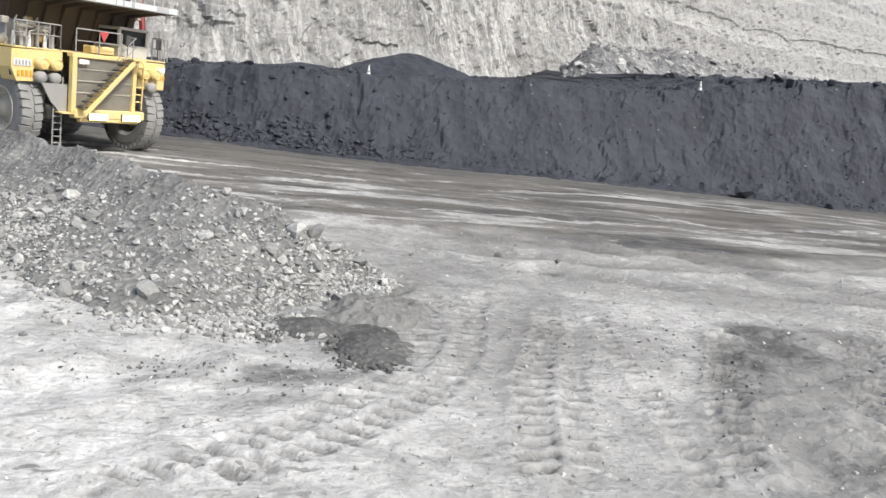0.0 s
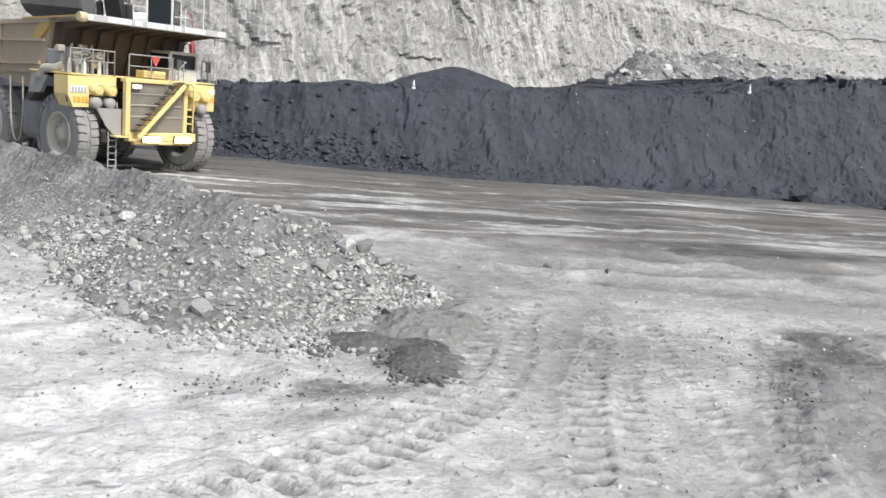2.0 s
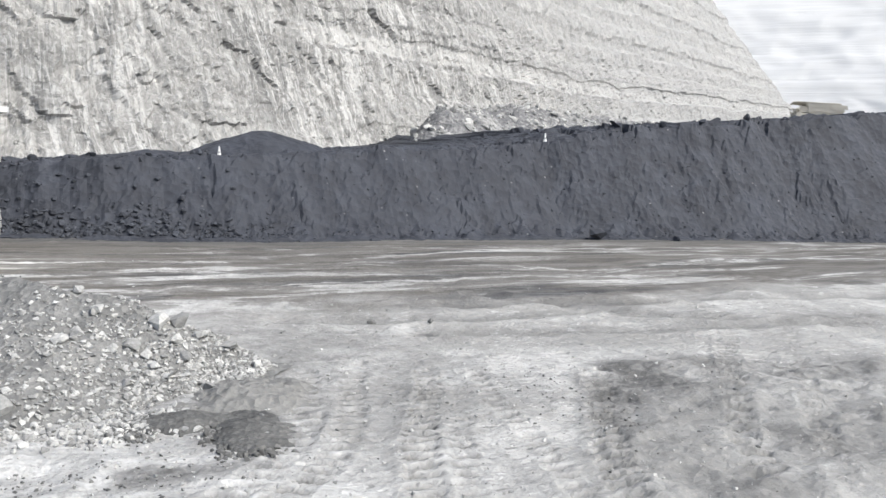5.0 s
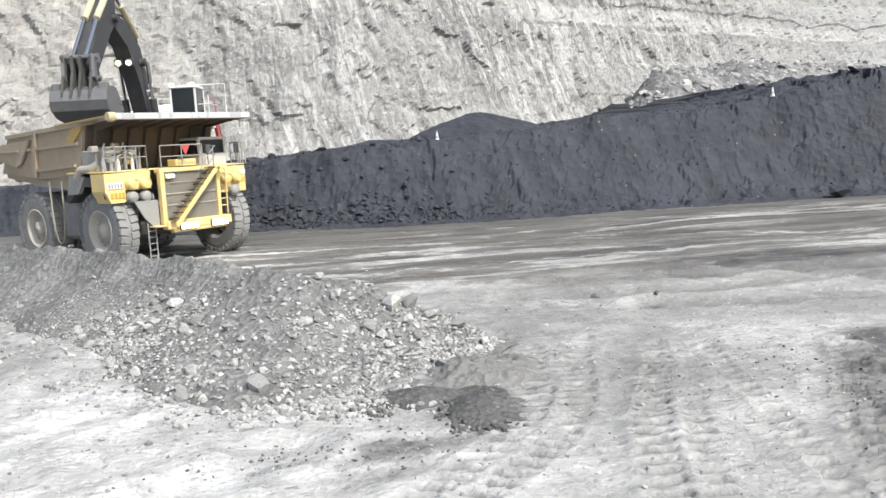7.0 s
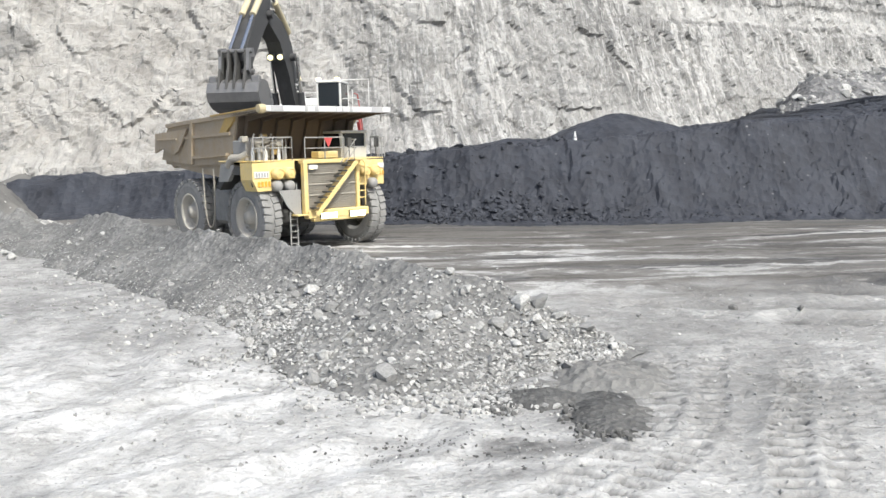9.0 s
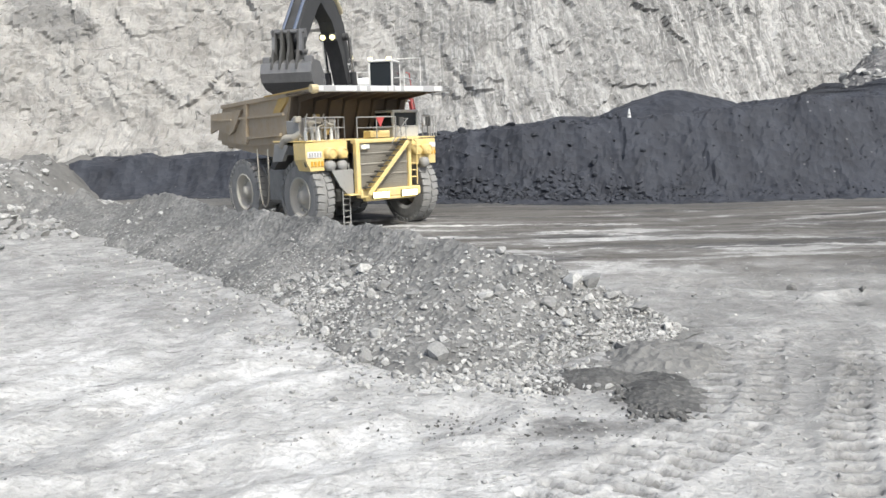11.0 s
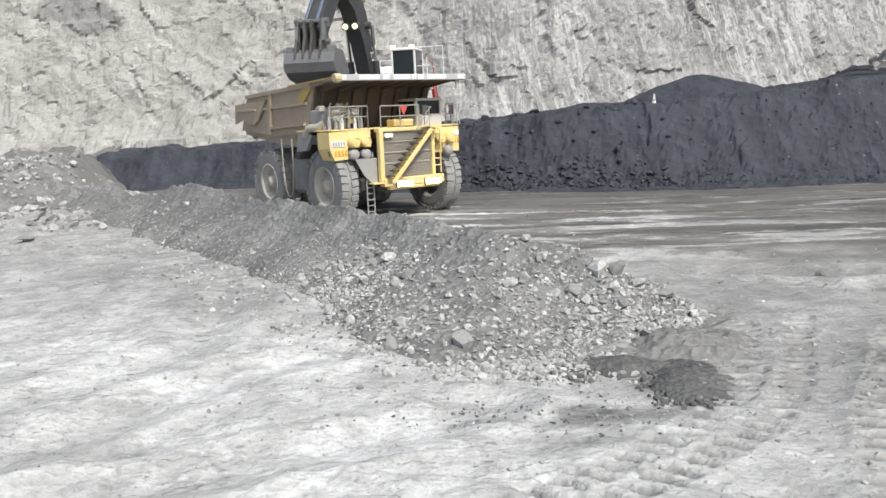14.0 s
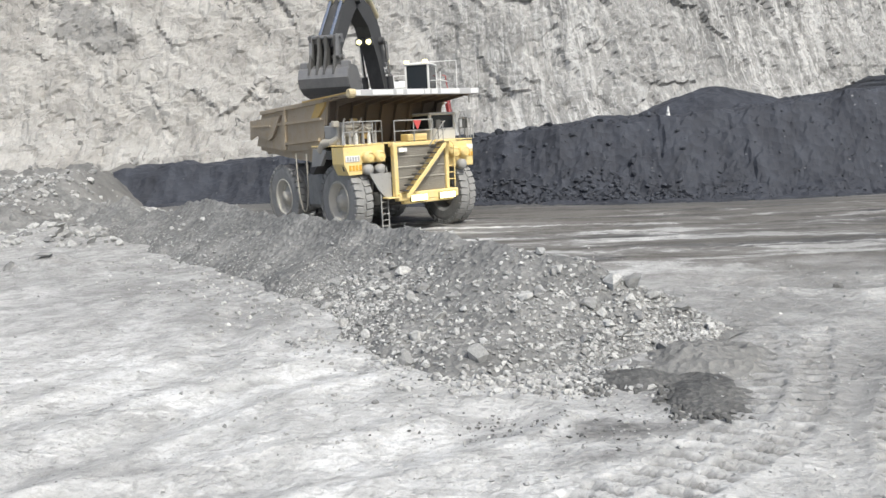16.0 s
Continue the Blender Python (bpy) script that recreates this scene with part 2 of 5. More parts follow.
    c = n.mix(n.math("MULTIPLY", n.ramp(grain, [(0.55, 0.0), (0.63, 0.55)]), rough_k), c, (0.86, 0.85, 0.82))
    # one dark patch in the western face
    a = n.math("SUBTRACT", n.math("MULTIPLY", n.math("SUBTRACT", U, 149.0), 0.17), n.math("MULTIPLY", n.math("SUBTRACT", V, 14.0), 0.11))
    b = n.math("ADD", n.math("MULTIPLY", n.math("SUBTRACT", U, 149.0), 0.2), n.math("MULTIPLY", n.math("SUBTRACT", V, 14.0), 0.4))
    rad = n.math("ADD", n.math("ADD", n.math("MULTIPLY", a, a), n.math("MULTIPLY", b, b)), n.math("MULTIPLY", n.math("SUBTRACT", n.noise(u, 0.5, 5, 0.65), 0.5), 3.4))
    c = n.mix(n.math("SUBTRACT", 0.62, n.math("MULTIPLY", n.span(rad, 0.5, 1.0), 0.62)), c, (0.27, 0.268, 0.262))
    # a pale bed with a dark parting above it, from the middle eastwards
    level = n.span(U, 212.0, 240.0)
    band = n.math("MULTIPLY", n.span(v, 15.4, 15.9), n.math("SUBTRACT", 1.0, n.span(v, 17.6, 18.4)))
    c = n.mix(n.math("MULTIPLY", n.math("MULTIPLY", band, level), n.ramp(n.noise(n.scaled(u, (0.35, 0.2, 1)), 1.0, 5, 0.65), [(0.4, 0.2), (0.58, 0.9)])), c, (0.8, 0.79, 0.765))
    for low, thick, dark in ((20.3, 0.35, 0.75), (24.6, 0.3, 0.5), (15.1, 0.22, 0.45), (31.0, 0.5, 0.4), (38.5, 0.5, 0.4)):
        seam = n.math("MULTIPLY", n.span(v, low - 0.1, low + 0.05), n.math("SUBTRACT", 1.0, n.span(v, low + thick, low + thick + 0.3)))
        c = n.mix(n.math("MULTIPLY", n.math("MULTIPLY", seam, level), n.ramp(n.noise(n.math_vec(u, low), 0.12, 4, 0.6), [(0.4, 0.0), (0.58, dark)])), c, (0.16, 0.16, 0.158))
    # distance haze put into the colour: beds turn paler towards the east end
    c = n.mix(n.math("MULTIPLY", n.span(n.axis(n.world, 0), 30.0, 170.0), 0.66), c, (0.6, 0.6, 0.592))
    c = n.mix(1.0, c, (0.66, 0.66, 0.66), "MULTIPLY")
    b1 = n.bump(large, 0.5, 0.5)
    b2 = n.bump(small, 0.4, 0.25, b1)
    b3 = n.bump(joint, 0.6, 0.5, b2)
    b4 = n.bump(nick, 0.7, 0.5, b3)
    n.done(c, n.bump(grain, 0.35, 0.15, b4))
    return m


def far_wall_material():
    """Benches of the far side, with haze put into a pale, low-contrast colour."""
    m = material("hazed_far_benches", (0.74, 0.74, 0.73), 0.95)
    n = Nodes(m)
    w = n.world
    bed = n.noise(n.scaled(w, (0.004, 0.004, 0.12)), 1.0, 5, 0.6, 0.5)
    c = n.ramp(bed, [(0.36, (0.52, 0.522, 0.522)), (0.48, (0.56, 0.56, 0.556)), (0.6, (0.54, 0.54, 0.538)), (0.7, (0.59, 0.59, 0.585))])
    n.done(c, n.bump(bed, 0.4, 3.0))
    return m


def dusty_paint(name, base, dust, amount=0.5, rough=0.55, metal=0.0):
    """Paint or metal under dried dust and grime that gathers in patches and runs."""
    m = material(name, base, rough, metal)
    n = Nodes(m)
    o = n.object
    a = n.noise(o, 1.6, 6, 0.65, 0.4)
    run = n.noise(n.scaled(o, (3.5, 3.5, 0.5)), 1.0, 5, 0.65)
    k = n.math("ADD", n.math("MULTIPLY", a, 0.6), n.math("MULTIPLY", run, 0.4))
    fac = n.ramp(k, [(0.5 - 0.3 * amount, 0.1), (0.62 - 0.12 * amount, 0.15 + 0.6 * amount), (0.8, 0.9)])
    c = n.mix(fac, base, dust)
    chip = n.noise(o, 9.0, 4, 0.7)
    c = n.mix(n.ramp(chip, [(0.28, 0.6), (0.4, 0.0)]), c, tuple(v * 0.4 for v in dust))
    rg = n.math("ADD", n.math("MULTIPLY", fac, 0.35), rough, True)
    n.done(c, n.bump(chip, 0.15, 0.02), rg)
    return m


M_GROUND = ground_material()
M_BERM = rubble_material("crushed_grey_rubble", (0.12, 0.12, 0.118), (0.2, 0.2, 0.195), (0.36, 0.356, 0.34))
M_DARK = rubble_material("dark_dirt_and_shade", (0.06, 0.06, 0.06), (0.12, 0.12, 0.118), (0.24, 0.236, 0.225), 1.6)
M_GREYDIRT = rubble_material("grey_trodden_dirt", (0.15, 0.15, 0.146), (0.22, 0.218, 0.21), (0.32, 0.315, 0.3))
M_FARRUB = rubble_material("fallen_wall_rubble", (0.09, 0.09, 0.095), (0.2, 0.2, 0.202), (0.52, 0.515, 0.495), 0.3)
M_STONE = stone_material("broken_mudstone", (0.23, 0.23, 0.224), (0.6, 0.595, 0.573))
M_CLOD = stone_material("dark_clod", (0.09, 0.09, 0.088), (0.2, 0.198, 0.19))
M_COAL = coal_material()
M_COALLUMP = stone_material("coal_lump", (0.028, 0.031, 0.039), (0.07, 0.076, 0.092))
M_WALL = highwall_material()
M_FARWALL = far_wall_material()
M_YELLOW = dusty_paint("dusty_yellow_paint", (0.84, 0.62, 0.21), (0.68, 0.58, 0.38), 0.5, 0.5)
M_BODY = dusty_paint("mud_brown_steel", (0.35, 0.26, 0.145), (0.4, 0.355, 0.295), 0.85, 0.7)
M_BODYY = dusty_paint("worn_ochre_steel", (0.5, 0.33, 0.08), (0.3, 0.25, 0.18), 0.45, 0.6)
M_BODYP = dusty_paint("pale_worn_yellow_steel", (0.6, 0.48, 0.24), (0.5, 0.45, 0.36), 0.5, 0.6)
# body brown made darker to hold the shade under the canopy
M_INNER = dusty_paint("shaded_brown_steel", (0.12, 0.088, 0.06), (0.13, 0.11, 0.09), 0.5, 0.7)
M_RUBBER = dusty_paint("dusty_tyre_rubber", (0.13, 0.13, 0.128), (0.36, 0.355, 0.34), 0.9, 0.9)
M_RIM = dusty_paint("dusty_rim_steel", (0.5, 0.47, 0.4), (0.52, 0.49, 0.44), 0.7, 0.7)
M_GRILLE = dusty_paint("dusty_radiator_screen", (0.24, 0.222, 0.185), (0.42, 0.39, 0.335), 0.8, 0.8)
M_BLACK = dusty_paint("black_frame_steel", (0.045, 0.045, 0.045), (0.14, 0.137, 0.128), 0.5, 0.7)
M_GREY = dusty_paint("grey_painted_steel", (0.3, 0.3, 0.29), (0.36, 0.35, 0.33), 0.5, 0.6)
M_WHITE = dusty_paint("dusty_white_paint", (0.78, 0.78, 0.76), (0.55, 0.53, 0.48), 0.25, 0.5)
M_BARGREY = dusty_paint("faded_grey_lettering", (0.34, 0.34, 0.35), (0.42, 0.41, 0.4), 0.3, 0.6)
M_EDGE = dusty_paint("grey_canopy_paint", (0.42, 0.42, 0.43), (0.5, 0.49, 0.47), 0.3, 0.6)
M_CAB = dusty_paint("pale_grey_cab_paint", (0.55, 0.55, 0.53), (0.5, 0.48, 0.43), 0.4, 0.5)
M_BOOM = dusty_paint("black_boom_paint", (0.03, 0.031, 0.034), (0.1, 0.1, 0.1), 0.45, 0.5)
M_BUCKET = dusty_paint("worn_bucket_steel", (0.17, 0.17, 0.175), (0.3, 0.297, 0.29), 0.5, 0.42, 0.5)
M_CHROME = material("polished_rod", (0.75, 0.75, 0.74), 0.2, 1.0)
M_CREAM = dusty_paint("cream_cylinder_paint", (0.62, 0.54, 0.34), (0.45, 0.42, 0.35), 0.3, 0.5)
M_RED = dusty_paint("faded_red_paint", (0.55, 0.05, 0.05), (0.4, 0.2, 0.18), 0.25, 0.5)
M_GLASS = material("dark_cab_glass", (0.03, 0.035, 0.04), 0.08)
M_LAMP = material("headlamp_glow", (1.0, 0.9, 0.42), 0.3, 0.0, 3.6)
M_LAMP_SOFT = material("work_lamp_glow", (1.0, 0.9, 0.5), 0.3, 0.0, 1.7)
M_ORANGE = dusty_paint("orange_reflector", (0.75, 0.4, 0.03), (0.5, 0.35, 0.15), 0.2, 0.4)
M_HAZED_TRUCK = dusty_paint("hazed_truck_coat", (0.6, 0.55, 0.44), (0.62, 0.6, 0.56), 0.7, 0.8)
M_HOSE = material("dark_rubber_hose", (0.06, 0.06, 0.06), 0.7)
M_PALEPIPE = dusty_paint("pale_dusty_pipe", (0.42, 0.39, 0.33), (0.4, 0.37, 0.32), 0.5, 0.6)


# ---- mesh helpers ----
def solid(name, verts, faces, mat, parent=None, label="", smooth=False):
    me = bpy.data.meshes.new(name)
    me.from_pydata(verts, [], faces)
    me.materials.append(mat)
    if smooth:
        me.polygons.foreach_set("use_smooth", [True] * len(me.polygons))
    ob = new(name, me)
    ob.parent = parent
    if label:
        ob["label"] = label
    return ob


def part(name, bm, mat, parent, label="", smooth=False):
    """One bmesh as one mesh object under a thing or a part."""
    me = bpy.data.meshes.new(name)
    bmesh.ops.recalc_face_normals(bm, faces=bm.faces)
    bm.to_mesh(me)
    bm.free()
    me.materials.append(mat)
    if smooth:
        me.polygons.foreach_set("use_smooth", [True] * len(me.polygons))
    ob = new(name, me)
    ob.parent = parent
    if label:
        ob["label"] = label
    return ob


def sheet(name, P, mat, smooth=True, uv=None):
    """A grid of points (rows, columns, 3) as one mesh."""
    r, c = P.shape[:2]
    k = np.arange(r * c).reshape(r, c)
    q = np.stack([k[:-1, :-1], k[:-1, 1:], k[1:, 1:], k[1:, :-1]], -1).reshape(-1, 4)
    me = bpy.data.meshes.new(name)
    me.vertices.add(r * c)
    me.vertices.foreach_set("co", P.reshape(-1).astype(np.float32))
    me.loops.add(q.size)
    me.loops.foreach_set("vertex_index", q.reshape(-1).astype(np.int32))
    me.polygons.add(len(q))
    me.polygons.foreach_set("loop_start", np.arange(0, q.size, 4, dtype=np.int32))
    me.update(calc_edges=True)
    me.polygons.foreach_set("use_smooth", [smooth] * len(q))
    if uv is not None:
        layer = me.uv_layers.new(name="wall")
        flat = np.stack([uv[0].reshape(-1), uv[1].reshape(-1)], -1)[q.reshape(-1)]
        layer.data.foreach_set("uv", flat.reshape(-1).astype(np.float32))
    me.materials.append(mat)
    return new(name, me)


RNG = np.random.RandomState(7)
TABLE = RNG.rand(256, 256)


def value_noise(x, y):
    """Smooth noise from 0 to 1 on a lattice of one metre."""
    xi, yi = np.floor(x).astype(int), np.floor(y).astype(int)
    fx, fy = x - xi, y - yi
    fx, fy = fx * fx * (3 - 2 * fx), fy * fy * (3 - 2 * fy)
    a, b = TABLE[xi % 256, yi % 256], TABLE[(xi + 1) % 256, yi % 256]
    c, d = TABLE[xi % 256, (yi + 1) % 256], TABLE[(xi + 1) % 256, (yi + 1) % 256]
    return (a * (1 - fx) + b * fx) * (1 - fy) + (c * (1 - fx) + d * fx) * fy


def fbm(x, y, size, octaves=4, gain=0.5):
    """Layered noise about zero, from -1 to 1; size is the largest lump in metres."""
    s, amp, tot = 0.0, 1.0, 0.0
    for k in range(octaves):
        s = s + amp * (2 * value_noise(x / size + 17.3 * k, y / size + 9.1 * k) - 1)
        tot += amp
        amp, size = amp * gain, size / 2.03
    return s / tot


def ease(v, lo, hi):
    t = np.clip((v - lo) / (hi - lo), 0, 1)
    return t * t * (3 - 2 * t)


def along(x, y, line):
    """Distance across and way along the nearest stretch of a polyline."""
    best = np.full(np.shape(x), 1e9)
    side, way, run = np.zeros(np.shape(x)), np.zeros(np.shape(x)), 0.0
    for (ax, ay), (bx, by) in zip(line[:-1], line[1:]):
        ln = math.hypot(bx - ax, by - ay)
        ux, uy = (bx - ax) / ln, (by - ay) / ln
        s = np.clip((x - ax) * ux + (y - ay) * uy, 0, ln)
        dx, dy = x - ax - s * ux, y - ay - s * uy
        d = np.hypot(dx, dy)
        near = d < best
        best = np.where(near, d, best)
        side = np.where(near, ux * dy - uy * dx, side)
        way = np.where(near, run + s, way)
        run += ln
    return best, side, way


def steps(*spans):
    """Grid lines: (from, to, spacing) one after another."""
    out = [np.arange(a, b, s) for a, b, s in spans]
    return np.concatenate(out + [np.array([spans[-1][1]])])


def facets(u, v, sx, sy, tilt, seed):
    """Broken rock faces: every cell of a jittered lattice stands out by its own amount and leans its own way."""
    r = np.random.RandomState(seed)
    J, K = r.rand(256, 256, 2), r.rand(256, 256, 3) * 2 - 1
    gu, gv = u / sx, v / sy
    iu, iv = np.floor(gu).astype(int), np.floor(gv).astype(int)
    best, val = np.full(u.shape, 1e9), np.zeros(u.shape)
    for a in (-1, 0, 1):
        for b in (-1, 0, 1):
            ca, cb = (iu + a) % 256, (iv + b) % 256
            du, dv = gu - (iu + a + J[ca, cb, 0]), gv - (iv + b + J[ca, cb, 1])
            d = du * du + dv * dv
            here = K[ca, cb, 0] + tilt * (K[ca, cb, 1] * du + K[ca, cb, 2] * dv)
            val = np.where(d < best, here, val)
            best = np.minimum(best, d)
    return val


# ---- pit floor ----
LUGGED = [  # rows of lug prints: half width, depth, centre line
    (0.3, 0.8, [(6.7, 20.6), (6.1, 18.9), (5.6, 17.3), (5.15, 16.0), (4.6, 14.7), (4.2, 13.9), (3.4, 12.85), (2.5, 11.9), (1.5, 11.0), (0.2, 10.2)]),
    (0.33, 0.65, [(5.2, 20.0), (4.75, 18.2), (4.4, 16.7), (3.9, 15.3), (3.3, 14.1), (2.45, 13.0), (1.5, 11.95), (0.3, 11.0), (-1.2, 10.1)]),
    (0.3, 1.0, [(8.2, 19.5), (7.62, 17.8), (6.54, 15.6), (5.8, 13.87), (5.14, 12.1), (4.6, 10.2)]),
    (0.22, 0.5, [(8.4, 17.7), (7.42, 15.57), (6.55, 13.65), (5.9, 12.0), (5.4, 10.4)]),
    (0.22, 0.55, [(9.2, 18.6), (8.7, 17.0), (8.36, 15.28), (7.96, 13.2), (7.5, 11.5), (7.1, 10.0)]),
    (0.32, 1.1, [(12.2, 17.8), (11.3, 16.2), (9.74, 13.7), (8.72, 12.04), (7.9, 10.3)]),
    (0.3, 0.7, [(22.5, 25.5), (19.8, 21.5), (17.58, 18.96), (14.53, 15.39), (11.75, 12.04), (10.5, 10.0)]),
    (0.3, 0.5, [(24.5, 24.5), (21.5, 20.5), (18.6, 17.4), (15.4, 13.9), (12.9, 11.0)])]
PLAIN = [  # worn, rounded ruts
    [(-9.5, 9.5), (-4.33, 12.1), (-3.06, 12.8), (-1.65, 13.7), (-0.57, 14.8)],
    [(-12.0, 10.2), (-8.47, 11.9), (-7.58, 13.8), (-6.16, 16.3), (-4.2, 18.2)],
    [(-13.5, 12.0), (-9.8, 15.0), (-7.6, 18.5), (-9.0, 24.0)],
    [(12.8, 28.2), (20.1, 27.5), (32.0, 26.0)],
    [(10.0, 24.0), (16.0, 22.5), (26.0, 21.0), (40.0, 20.0)],
    [(6.5, 27.0), (12.0, 25.6), (18.0, 26.2), (27.0, 29.0)],
    [(15.0, 30.0), (18.5, 25.4), (21.5, 22.6), (26.0, 20.2)]]
CREST = [(4.6, 20.0, 0.05), (3.4, 20.8, 0.75), (2.2, 21.2, 1.2), (0.9, 21.8, 1.7), (-0.4, 22.6, 1.9), (-1.6, 24.2, 2.0),
         (-5.2, 28.7, 2.0), (-9.2, 33.2, 2.05), (-12.5, 37.3, 2.0), (-15.2, 40.6, 2.3), (-17.0, 42.8, 2.4), (-19.0, 45.0, 1.9), (-20.8, 46.8, 1.25), (-24.5, 50.4, 1.1), (-30.0, 55.0, 0.2)]


def floor_height(x, y):
    z = 0.16 * fbm(x, y, 9.0, 3) + 0.05 * fbm(x + 40, y, 2.2, 3) + 0.05 * fbm(x, y + 70, 0.45, 3, 0.7)
    z = z * ease(np.hypot(x, y), 3, 8)
    for half, deep, line in LUGGED:
        d, side, way = along(x, y, line)
        worn = deep * (0.6 + 0.7 * value_noise(way / 2.1 + 7, way * 0 + half * 40))
        inside = 1 - ease(d + 0.12 * fbm(x, y, 0.6, 2), half * 0.75, half * 1.05)
        lug = ease(np.sin(2 * math.pi * (way / 0.44 + side * 0.5 + 0.12 * fbm(x, y, 0.8, 2))), 0.1, 0.4)
        z = z - inside * 0.12 * worn * lug + inside * (1 - lug) * 0.03 * worn
        z = z + 0.05 * worn * np.exp(-((d - half * 1.3) / 0.1) ** 2) * (0.1 + value_noise(x * 2, y * 2))
        z = z + 0.05 * worn * (1 - ease(d, half, half + 0.5)) * np.abs(fbm(x, y, 0.3, 2))
    for line in PLAIN:
        d, side, way = along(x, y, line)
        z = z - 0.1 * np.exp(-(d / 0.55) ** 2) + 0.08 * np.exp(-((d - 1.0) / 0.3) ** 2) * (0.3 + value_noise(x * 1.7, y * 1.7))
    # low swell of dark dirt east of the ruts, with a broken west edge
    e = fbm(x, y, 2.5, 3)
    swell = ease(x - 0.6 * (y - 15) + 1.0 * e, 10.0, 12.0) * (1 - ease(y + 0.25 * (x - 13) + 0.6 * e, 18.0, 19.6)) * ease(y + e, 7.0, 11.0)
    z = z + (0.1 + 0.16 * e + 0.14 * fbm(x, y, 0.5, 3)) * swell * (1 - ease(x, 20, 34))
    # the floor climbs to the foot of the wall in the west
    z = z + (2.9 + 0.7 * fbm(x, y, 5, 4) + 1.2 * np.abs(fbm(x, y + 5, 2.2, 4, 0.65))) * ease(-x + 1.6 * fbm(x, y, 3, 3), 31.0, 36.0) * ease(y + 2.0 * fbm(x, y, 6, 3), 45.0, 66.0)
    lump = 0.55 * np.exp(-(((x + 20.8) / 2.4) ** 2 + ((y - 34.2) / 1.6) ** 2))
    lump = lump + 0.7 * np.exp(-(((x + 27.0) / 4) ** 2 + ((y - 45) / 3) ** 2)) + 0.9 * np.exp(-(((x + 30) / 2.6) ** 2 + ((y - 57) / 2.6) ** 2)) + 1.1 * np.exp(-(((x + 26) / 1.8) ** 2 + ((y - 51.5) / 1.8) ** 2)) + 0.8 * np.exp(-(((x + 33.5) / 2.2) ** 2 + ((y - 52) / 2.0) ** 2))
    return z + lump * (1 + 0.9 * fbm(x, y, 1.6, 4))


gx = steps((-2500, -300, 400), (-300, -90, 30), (-90, -46, 1.0), (-46, -14, 0.3), (-14, 19, 0.085), (19, 34, 0.25), (34, 90, 1.0), (90, 300, 30), (300, 2500, 400))
gy = steps((-2500, -300, 400), (-300, -40, 26), (-40, 4, 2.0), (4, 9, 0.4), (9, 25, 0.075), (25, 40, 0.16), (40, 70, 0.32), (70, 100, 2.5), (100, 300, 25), (300, 3000, 400))
GX, GY = np.meshgrid(gx, gy)
fade = 1 - ease(np.hypot(GX, GY), 90, 150)
GZ = floor_height(GX, GY) * fade


